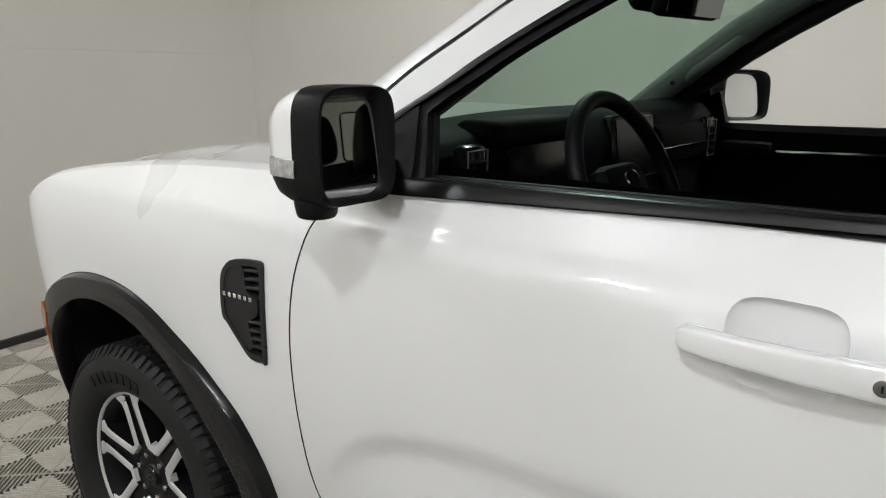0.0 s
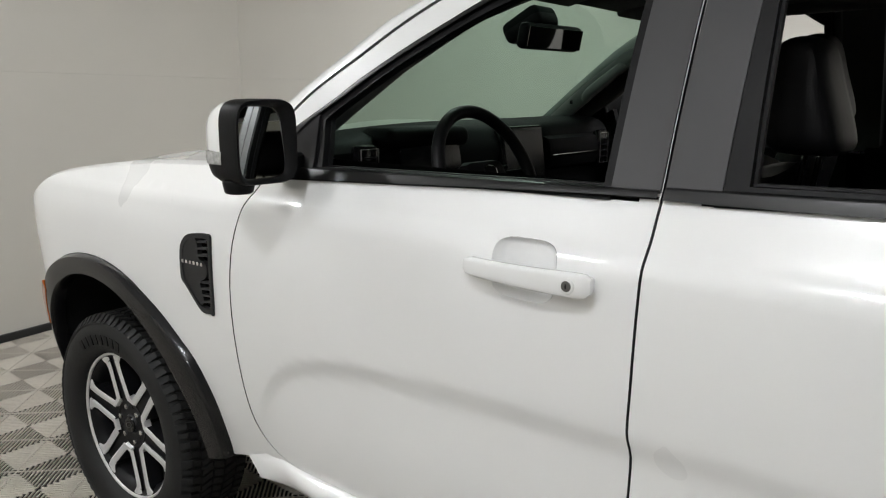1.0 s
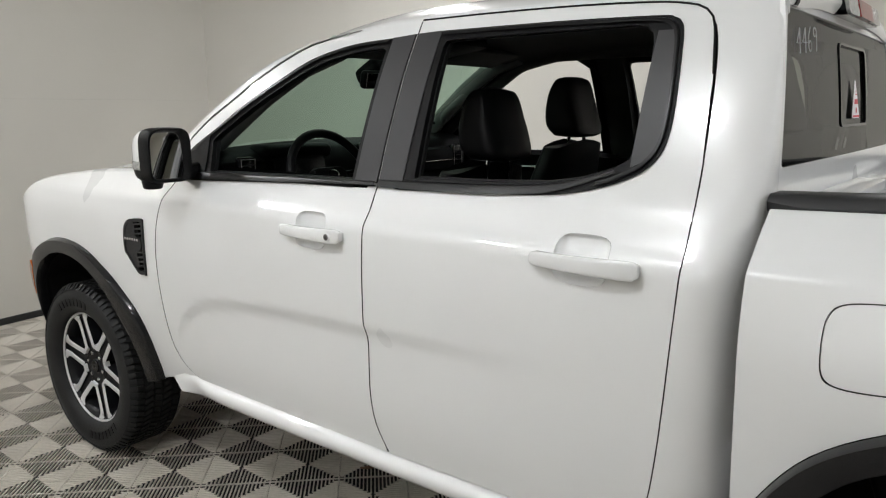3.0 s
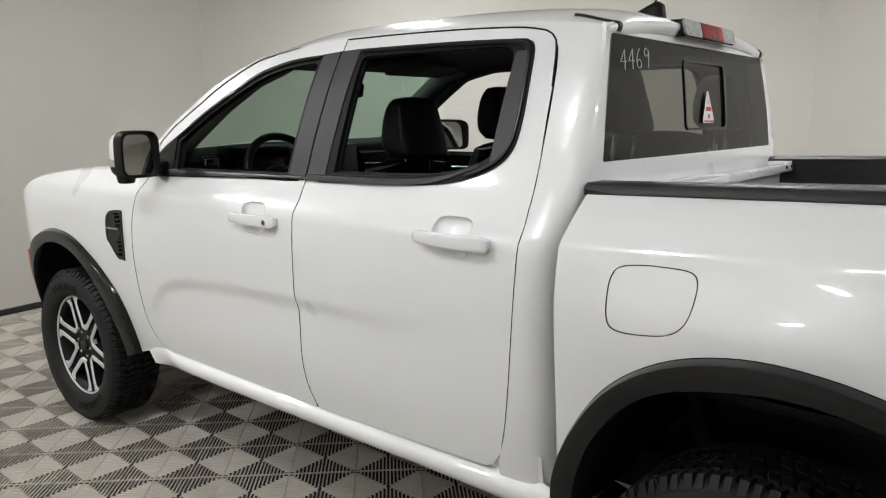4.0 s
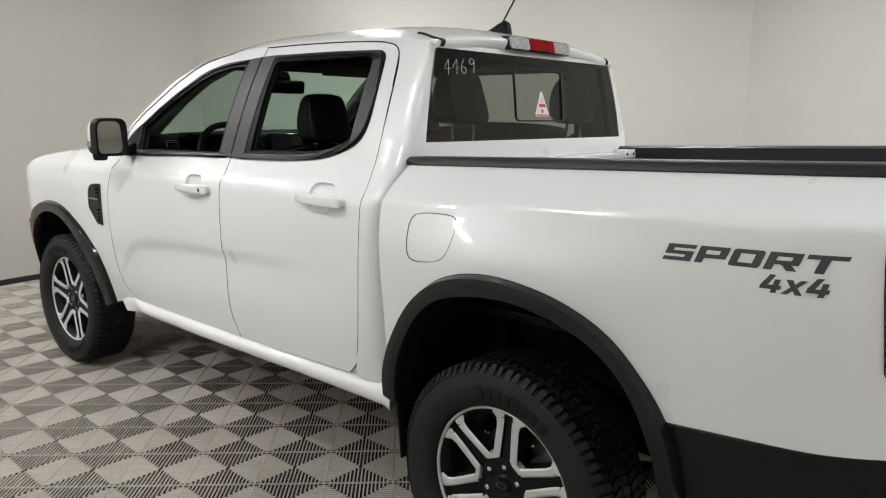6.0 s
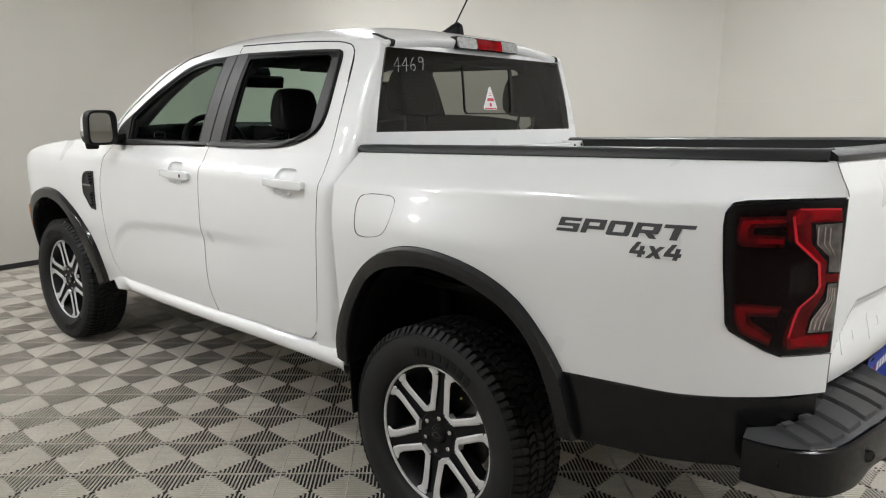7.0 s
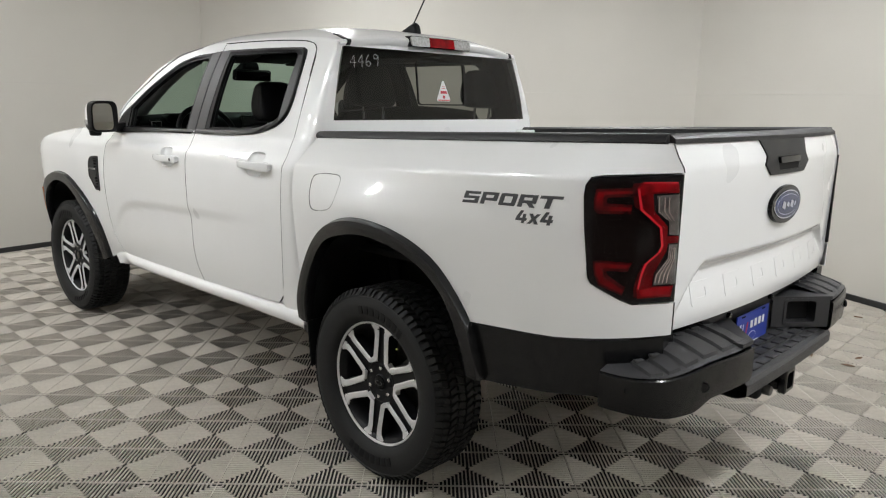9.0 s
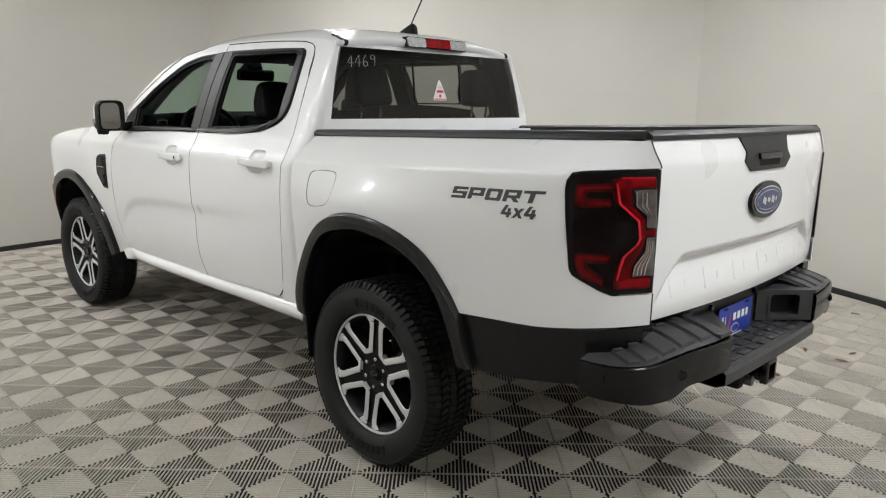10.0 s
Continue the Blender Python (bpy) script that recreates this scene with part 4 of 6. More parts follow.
# ---- door mirrors ----
def door_mirror(s):
    """A mirror head with a white cap, black body, glass and side repeater; it faces back."""
    def ring(y, gx, gz, n=40, c=(.921, 1.386) if s < 0 else (.952, 1.422), hw=.0745 if s < 0 else .092, hh=.090 if s < 0 else .087, tx=.096 if s < 0 else -.58, tz=.0):
        out = []
        for i in range(n):
            a = i * math.tau / n
            ca, sa = math.cos(a), math.sin(a)
            x = c[0] + gx * hw * math.copysign(abs(ca) ** .42, ca)
            z = c[1] + gz * hh * math.copysign(abs(sa) ** .42, sa) + (.006 if ca > 0 else .0) * -ca
            out.append((s * x, y + tx * (x - .909) + tz * (z - 1.388), z))
        return out
    yb = 2.285 if s < 0 else 2.325
    mx, mz = (.921, 1.386) if s < 0 else (.952, 1.422)
    bm = bmesh.new()
    loft(bm, [ring(yb + .024, .72, .83, c=(mx + .003, mz)), ring(yb + .004, .75, .86, c=(mx + .003, mz)), ring(yb - .006, .88, .92), ring(yb - .009, .97, .97), ring(yb, 1.0, 1.0), ring(yb + .05, 1.0, 1.0)], closed=True)
    body = part("door_mirror", bm, TRIM, truck, "black door mirror with a white cap", angle=50)
    bm = bmesh.new()
    bm.faces.new([bm.verts.new(p) for p in ring(yb + .015, .75, .86, c=(mx + .003, mz), tx=.175 if s < 0 else -.60, tz=.11)])
    part("mirror_glass", bm, MIRROR, body, "silvered mirror glass", smooth=False)
    bm = bmesh.new()
    rows = [ring(yb + .045, .995, .995), ring(yb + .068, .995, .965), ring(yb + .095, .94, .86), ring(yb + .122, .80, .68), ring(yb + .140, .55, .42), ring(yb + .146, .1, .1)]
    rows = [[(x, y, max(z, mz - .020)) for x, y, z in r] for r in rows]
    loft(bm, rows, closed=True)
    part("mirror_cap", bm, PAINT, body, "white mirror cap")
    bm = bmesh.new()
    rows = [ring(yb + .045, .99, .99), ring(yb + .075, .985, .985), ring(yb + .100, .93, .91), ring(yb + .122, .80, .76), ring(yb + .132, .4, .4)]
    rows = [[(x, y, min(z, mz - .047)) for x, y, z in r] for r in rows]
    loft(bm, rows, closed=True)
    part("mirror_base", bm, TRIM, body)
    bm = bmesh.new()
    rows = []
    for y, gx in ((yb + .046, 1.01), (yb + .075, 1.012), (yb + .098, .965), (yb + .116, .88), (yb + .122, .80)):
        rows.append([(s * (mx + gx * (.0745 if s < 0 else .092) * f), y + (.096 if s < 0 else -.58) * .075, z) for f, z in ((.94, mz - .050), (1.0, mz - .047), (1.02, mz - .034), (1.0, mz - .021), (.94, mz - .018))])
    loft(bm, rows)
    if max(bm.faces, key=lambda f: abs(f.normal.x)).normal.x * s < 0:
        bmesh.ops.reverse_faces(bm, faces=bm.faces)
    part("turn_lens", bm, LAMP_CLEAR, body, "clear turn signal lens")
    bm = bmesh.new()
    cyl(bm, (s * .958, yb + .05, 1.290), .030, .03, n=24, r2=.036, bevel=.006)
    part("camera_pod", bm, TRIM, body)
    bm = bmesh.new()
    box(bm, (s * .795, yb + .075, 1.325), (.10, .075, .05), .015, (0, s * 12, 0))
    part("mirror_arm", bm, TRIM, body)


for s in (-1, 1):
    door_mirror(s)

# ---- wheels ----
SPIN = 36


def spoke_leg(bm, a0, r0, a1, r1, w0, w1, x0, x1, depth):
    """A tapered bar in the wheel's plane from one polar place to another; its front face stands at x."""
    p0 = Vector((0, r0 * math.cos(a0), r0 * math.sin(a0)))
    p1 = Vector((0, r1 * math.cos(a1), r1 * math.sin(a1)))
    d = (p1 - p0).normalized()
    side = Vector((0, -d.z, d.y))
    f, k = [], []
    for p, w, x in ((p0, w0, x0), (p1, w1, x1)):
        for sg in (-1, 1):
            q = p + side * (sg * w / 2)
            f.append(bm.verts.new((x, q.y, q.z)))
            k.append(bm.verts.new((x + depth, q.y + side.y * sg * .006, q.z + side.z * sg * .006)))
    bm.faces.new((f[0], f[1], f[3], f[2]))
    bm.faces.new((f[0], f[2], k[2], k[0]))
    bm.faces.new((f[1], k[1], k[3], f[3]))
    bm.faces.new((f[0], k[0], k[1], f[1]))
    bm.faces.new((f[2], f[3], k[3], k[2]))


def build_wheel():
    """The left wheel at the origin, its axle along x; the outside lies at -x."""
    bm = bmesh.new()
    lathe(bm, [(.228, .10), (.218, .09), (.212, .0), (.222, -.06), (.240, -.085), (.250, -.090), (.257, -.082), (.256, -.07), (.236, -.06), (.218, -.02), (.218, .10), (.236, .11), (.228, .10)], (0, 0, 0), 72)
    wheel = part("wheel", bm, RIM_DARK, truck, "dark alloy wheel with machined split spokes and a black tyre")
    bm = bmesh.new()
    lathe(bm, [(.2555, -.086), (.2550, -.0925), (.2515, -.0945), (.2465, -.0925), (.2445, -.086)], (0, 0, 0), 72)
    part("rim_lip", bm, ALLOY, wheel, "bright machined rim edge")
    # tyre carcass
    bm = bmesh.new()
    lathe(bm, [(.252, -.075), (.256, -.098), (.264, -.110), (.287, -.122), (.320, -.1275), (.345, -.126), (.360, -.120), (.362, -.1225), (.366, -.1215), (.372, -.112), (.379, -.098), (.381, -.05),
               (.381, .05), (.379, .098), (.370, .115), (.345, .126), (.300, .126), (.25, .108), (.234, .075)], (0, 0, 0), 96)
    tyre = part("tyre", bm, RUBBER, wheel, "black all-terrain tyre")
    # tread blocks
    bm = bmesh.new()
    N = 80
    rnd = random.Random(4)

    def block(x0, x1, a0, a1, r0, r1, skew, cut=.2):
        low, top = [], []
        for x, aa in ((x0, a0), (x1, a0 + skew), (x1, a1 + skew), (x0, a1)):
            low.append(bm.verts.new((x, r0 * math.cos(aa), r0 * math.sin(aa))))
        for x, aa, sx, sa in ((x0, a0, 1, 1), (x1, a0 + skew, -1, 1), (x1, a1 + skew, -1, -1), (x0, a1, 1, -1)):
            aa += sa * .004
            top.append(bm.verts.new((x + sx * .0012, r1 * math.cos(aa), r1 * math.sin(aa))))
        bm.faces.new(top)
        for k in range(4):
            bm.faces.new((low[k], low[(k + 1) % 4], top[(k + 1) % 4], top[k]))

    for k in range(N):
        a = k * math.tau / N
        p = math.tau / N
        for x0, x1, ph, sk, frac in ((-.100, -.068, 0, .02, .72), (-.063, -.026, .5, -.030, .78), (-.021, .016, .15, .034, .74), (.022, .060, .6, -.030, .78), (.066, .100, .1, .02, .72)):
            w = frac * (.92 + .12 * rnd.random())
            a0 = a + ph * p
            block(x0, x1, a0, a0 + w * p, .379, .3910, sk)
        for sg in (-1, 1):
            a0 = a + (.05 if sg < 0 else .15) * p
            lw = .66 if k % 2 else .5
            lo, tp = [], []
            for r, x, da in ((.3905, .101, 0), (.3905, .101, lw * p), (.366, .1235, lw * p), (.366, .1235, 0)):
                tp.append(bm.verts.new((sg * x, r * math.cos(a0 + da), r * math.sin(a0 + da))))
            for r, x, da in ((.374, .098, -.006), (.374, .098, lw * p + .006), (.358, .116, lw * p + .004), (.358, .116, -.004)):
                lo.append(bm.verts.new((sg * x, r * math.cos(a0 + da), r * math.sin(a0 + da))))
            bm.faces.new(tp)
            for q in range(4):
                bm.faces.new((lo[q], lo[(q + 1) % 4], tp[(q + 1) % 4], tp[q]))
    bmesh.ops.recalc_face_normals(bm, faces=bm.faces)
    tagged(part("tread", bm, RUBBER, tyre, smooth=False), kind="stuff")
    # raised plain bars where the maker's name stands, and sidewall ribs
    for mid, cnt in ((102, 8), (270, 8)):
        for k in range(cnt):
            a = radians(mid + (k - (cnt - 1) / 2) * (6.3 if mid < 200 else -6.3))
            bm = bmesh.new()
            ring = []
            for da, r in ((-.034, .292), (.034, .292), (.034, .325), (-.034, .325)):
                ring.append((-.1245 - (r - .292) * .06, r * math.cos(a + da), r * math.sin(a + da)))
            f = bm.faces.new([bm.verts.new(p) for p in ring])
            ext = bmesh.ops.extrude_face_region(bm, geom=[f])
            bmesh.ops.translate(bm, vec=(-.0032, 0, 0), verts=[v for v in ext["geom"] if isinstance(v, bmesh.types.BMVert)])
            bmesh.ops.recalc_face_normals(bm, faces=bm.faces)
            part("raised_bar", bm, SEAL, tyre, smooth=False)
    # six dark spokes, each with a bright machined edge on both sides that turns into the next one's
    def place(a, along, off):
        p = complex(along, off) * complex(math.cos(a), math.sin(a))
        return math.atan2(p.imag, p.real), abs(p)

    for k in range(6):
        a = radians(SPIN + 60 * k)
        bm = bmesh.new()
        spoke_leg(bm, a, .030, a, .236, .056, .050, -.066, -.074, .05)
        part("spoke", bm, RIM_DARK, wheel, smooth=False)
        for sg in (-1, 1):
            line = [(.0900, .0325, .0145, -.0790), (.140, .0300, .0135, -.0815), (.196, .0275, .0145, -.0840), (.222, .0300, .0190, -.0855), (.2435, .0400, .0420, -.0870)]
            bm, bd = bmesh.new(), bmesh.new()
            for (u0, v0, w0, x0), (u1, v1, w1, x1) in zip(line, line[1:]):
                p, q = place(a, u0, sg * v0), place(a, u1, sg * v1)
                spoke_leg(bm, *p, *q, w0, w1, x0, x1, .003)
                spoke_leg(bd, *p, *q, w0 + .004, w1 + .004, x0 + .0025, x1 + .0025, .045)
            part("spoke_side", bd, RIM_DARK, wheel, smooth=False)
            part("spoke_face", bm, ALLOY, wheel, "bright machined spoke edge", smooth=False)
        b = a + radians(30)
        bm = bmesh.new()
        spoke_leg(bm, b - radians(11.5), .0965, b + radians(11.5), .0965, .0150, .0150, -.0792, -.0792, .020)
        part("spoke_bridge", bm, ALLOY, wheel, smooth=False)
    bm = bmesh.new()
    lathe(bm, [(.001, -.072), (.030, -.072), (.034, -.068), (.037, -.060), (.050, -.062), (.080, -.070), (.088, -.066), (.086, -.01), (.001, -.01)], (0, 0, 0), 48)
    part("hub", bm, RIM_DARK, wheel)
    bm = bmesh.new()
    lathe(bm, [(.001, -.0785), (.026, -.0780), (.0285, -.075), (.0285, -.070)], (0, 0, 0), 30)
    part("hub_cap", bm, GLOSS, wheel)
    n = 24
    for f, x, mt in ((1.0, -.0795, STEEL), (.82, -.0800, GLOSS)):
        bm = bmesh.new()
        bm.faces.new([bm.verts.new((x, f * .020 * math.cos(i * math.tau / n), f * .0095 * math.sin(i * math.tau / n))) for i in range(n)])
        part("cap_badge", bm, mt, wheel, smooth=False)
    for k in range(6):
        a = radians(SPIN + 60 * k)
        bm = bmesh.new()
        cyl(bm, (-.066, .062 * math.cos(a), .062 * math.sin(a)), .0095, .022, "x", 6, bevel=.003)
        part("wheel_nut", bm, CHROME, wheel, "chrome wheel nut")
    bm = bmesh.new()
    cyl(bm, (.02, 0, 0), .160, .022, "x", 48)
    part("brake_disc", bm, STEEL, wheel)
    bm = bmesh.new()
    box(bm, (.015, -.115, .085), (.06, .07, .12), .012, (45, 0, 0))
    part("brake_calliper", bm, STEEL, wheel)
    return wheel


w0 = build_wheel()
w0.matrix_basis = pose(-.720, REAR, RAD, 0, 0, 0)
for x, y, rz, rx in ((-.720, FRONT, 2.5, -23), (.720, REAR, 180, 20), (.720, FRONT, 182.5, 40)):
    copy_thing(w0, pose(x, y, RAD, rx if rz < 90 else 0, 0, rz))

bm = bmesh.new()
box(bm, (-.093, -.122, .176), (.002, .010, .006), .0008, (-40, 0, 0), 1)
part("wheel_tag", bm, TAG, w0, "small yellow-green paper tag")

# ---- underbody ----
bm = bmesh.new()
for s in (-1, 1):
    box(bm, (s * .46, 1.45, .56), (.09, 5.0, .13), .01)
for y in (-.9, .5, 1.6, 2.6, 3.6):
    box(bm, (0, y, .56), (.92, .09, .09), .01)
part("ladder_chassis", bm, CHASSIS, truck)
bm = bmesh.new()
cyl(bm, (0, 0, RAD), .045, 1.3, "x", 20)
bmesh.ops.create_uvsphere(bm, u_segments=20, v_segments=12, radius=.15, matrix=pose(.08, 0, RAD))
cyl(bm, (0, FRONT, RAD), .04, 1.3, "x", 20)
part("axle", bm, CHASSIS, truck)
for s in (-1, 1):
    bm = bmesh.new()
    rows = [[(s * .56 - .035, y, z), (s * .56 + .035, y, z), (s * .56 + .035, y, z + .03), (s * .56 - .035, y, z + .03)] for y, z in ((.62, .52), (.3, .44), (0, .42), (-.3, .45), (-.68, .56))]
    loft(bm, rows, closed=True, cap=True)
    part("leaf_spring", bm, CHASSIS, truck)
    bm = bmesh.new()
    tube(bm, [(s * .53, .13, .45), (s * .47, .28, .84)], .028, 14)
    part("shock_absorber", bm, CHASSIS, truck)
    bm = bmesh.new()
    tube(bm, [(s * .54, FRONT + .02, .40), (s * .47, FRONT + .01, .82)], .04, 14)
    part("shock_absorber", bm, CHASSIS, truck)
    bm = bmesh.new()
    box(bm, (s * .75, .385, .475), (.22, .008, .20), .003, (-6, 0, 0), 1)
    part("mud_flap", bm, TRIM, truck)
bm = bmesh.new()
cyl(bm, (0, -.62, .60), .385, .22, "z", 40, bevel=.05)
part("spare_tyre", bm, RUBBER, truck)
bm = bmesh.new()
box(bm, (-.32, 1.2, .47), (.46, 1.1, .24), .05)
part("fuel_tank", bm, CHASSIS, truck)
bm = bmesh.new()
cyl(bm, (.30, .9, .50), .09, .8, "y", 24, bevel=.02)
part("exhaust_box", bm, STEEL, truck)
bm = bmesh.new()
box(bm, (0, 1.52, .545), (1.44, 2.15, .05), .01)
box(bm, (0, 2.6, .9), (1.36, .05, .72), .01)
box(bm, (0, .56, .95), (1.22, .04, .86), .01)
part("cab_floor", bm, CABIN, truck)

# ---- bed ----
bm = bmesh.new()
box(bm, (0, -.34, .885), (1.30, 1.55, .03), .004)
bed_floor = part("bed_floor", bm, TRIM, truck, "black-lined bed floor")
for k in range(13):
    bm = bmesh.new()
    box(bm, (-.60 + k * .1, -.34, .904), (.05, 1.5, .012), .004)
    part("bed_rib", bm, TRIM, bed_floor)
for s in (-1, 1):
    bm = bmesh.new()
    rows = []
    for k in range(12):
        y = .44 - 1.57 * k / 11
        z = rail_z(y)
        rows.append([(s * .66, y, 1.065), (s * .655, y, z - .05), (s * .665, y, z - .004), (s * min(.75, side_x(y, z) - .012), y, z - .004)])
    loft(bm, rows)
    wallp = part("bed_wall", bm, PAINT, truck)
    bm = bmesh.new()
    box(bm, (s * .672, -1.075, 1.125), (.056, .03, .53), .006)
    part("bed_end_post", bm, PAINT, truck)
    for k in range(5):
        bm = bmesh.new()
        cyl(bm, (s * .653, .22 - k * .3, 1.285 + (.455 - (.22 - k * .3)) * .036), .013, .004, "x", 16)
        part("wall_hole", bm, CHASSIS, wallp)
    bm = bmesh.new()
    rows = []
    for k in range(25):
        y = .458 - (.458 + 1.118) * k / 24
        z = rail_z(y)
        xo = min(.768, side_x(y, z) + .006) if y > -.9 else side_x(y, z) + .006
        e = .0 if k else .01
        rows.append([(s * (xo - .004), y, z - .001), (s * xo, y, z + .003 + e), (s * (xo - .006), y, z + .020), (s * (xo - .018), y, z + .0265), (s * (.665), y, z + .0265), (s * .650, y, z + .018), (s * .648, y, z - .072),
                     (s * .66, y, z - .072)])
    loft(bm, rows, closed=True, cap=True)
    part("bed_rail", bm, PAD, truck, "black plastic bed rail cap", angle=50)
bm = bmesh.new()
box(bm, (0, .425, 1.11), (1.32, .03, .46), .006)
box(bm, (0, .405, 1.335), (1.34, .075, .03), .008)
box(bm, (-.60, .40, 1.352), (.10, .06, .016), .004)
box(bm, (.60, .40, 1.352), (.10, .06, .016), .004)
for k in range(7):
    box(bm, (-.48 + k * .16, .407, 1.1), (.07, .02, .36), .008)
part("bed_front_wall", bm, PAINT, truck)
for x in (.57, .63):
    bm = bmesh.new()
    cyl(bm, (x, .366, 1.34), .006, .004, "y", 12)
    part("ledge_hole", bm, CHASSIS, truck)
bm = bmesh.new()
box(bm, (.56, -.95, 1.30), (.11, .05, .03), .006)
part("bed_tie_down", bm, TRIM, truck)


# ---- tailgate ----
def tail_y(x, z):
    y = -1.196 + .046 * (x / .7) ** 2
    y += interp([(.84, .012), (.90, .002), (1.0, 0), (1.2, -.004), (1.32, -.006), (1.36, .004), (1.405, .022)], z)
    w = .515 + max(0, 1.045 - z) * 1.0
    y += .028 * step(1.052, 1.024, z) * step(.865, 1.03, z) * step(w + .018, w - .018, abs(x))
    return y


tg_line = [(x + math.copysign(.024 * step(1.325, 1.40, z), x), z) for x, z in resample(rounded(-.683, .683, .853, 1.402, .012, n=3) + [(.683, 1.39)], 160)[:-1]]
gate = back_sheet("tailgate", tg_line, PAINT, truck, thick=.05, fn=tail_y, cell=.012, label="white tailgate with embossed shapes and an oval badge")
bm = bmesh.new()
rows = []
for i in range(33):
    x = -.694 + 1.388 * i / 32
    y = tail_y(x, 1.40)
    rows.append([(x, y - .006, 1.400), (x, y - .004, 1.413), (x, y + .012, 1.424), (x, y + .075, 1.424), (x, y + .085, 1.40)])
loft(bm, rows, closed=True, cap=True)
part("tailgate_cap", bm, PAD, gate, "black plastic tailgate top")
bm = bmesh.new()
box(bm, (0, -1.10, 1.13), (1.30, .02, .50), .004)
part("tailgate_inner", bm, PAINT, gate)
pl = [(-.205, 1.400), (-.176, 1.350), (-.196, 1.322), (-.150, 1.286), (.150, 1.286), (.196, 1.322), (.176, 1.350), (.205, 1.400)]
hole = [(-.10, 1.345), (.10, 1.345), (.085, 1.300), (-.085, 1.300)]
plate = back_sheet("handle_plate", pl, PAD, gate, holes=[hole], off=.006, thick=.012, fn=tail_y, label="black tailgate handle plate")
back_sheet("handle_pocket", [(-.11, 1.35), (.11, 1.35), (.1, 1.295), (-.1, 1.295)], CHASSIS, gate, off=.004, fn=tail_y)
back_sheet("handle_lever", rounded(-.092, .092, 1.324, 1.344, .006), GLOSS, gate, off=.013, thick=.012, fn=tail_y)
for k in range(6):
    x = -.50 + k * .2
    back_sheet("raised_shape", rounded(x - .058, x + .058, .910, .982, .01), PAINT, gate, holes=[rounded(x - .026, x + .026, .932, .960, .006)], off=.0013, thick=.002, fn=tail_y, cell=.015)


def oval(name, mat, rx, rz, y0, y1, parent, label="", cx=0.0, cz=1.180, n=48):
    bm = bmesh.new()
    rows = [[(cx + f * rx * math.cos(i * math.tau / n), y, cz + f * rz * math.sin(i * math.tau / n)) for i in range(n)] for f, y in ((1, y0), (1, y1 + .003), (.985, y1), (.5, y1 - .001), (.02, y1 - .0015))]
    loft(bm, rows, closed=True)
    return part(name, bm, mat, parent, label)


badge = oval("oval_badge", GLOSS, .134, .066, -1.185, -1.212, gate, "blue oval badge with a bright rim")
oval("badge_rim", CHROME, .116, .050, -1.21, -1.2155, badge)
oval("badge_face", BLUE, .111, .0455, -1.212, -1.2168, badge)
oval("badge_line", CHROME, .099, .036, -1.214, -1.2175, badge)
oval("badge_field", BLUE, .0965, .0337, -1.214, -1.2182, badge)
for x, w in ((-.045, .030), (-.008, .022), (.028, .026), (.056, .012)):
    bm = bmesh.new()
    box(bm, (x, -1.2198, 1.180), (w, .0015, .024 if w > .025 else .016), .0005, (0, 18, 0), 1)
    part("badge_bar", bm, CHROME, badge)

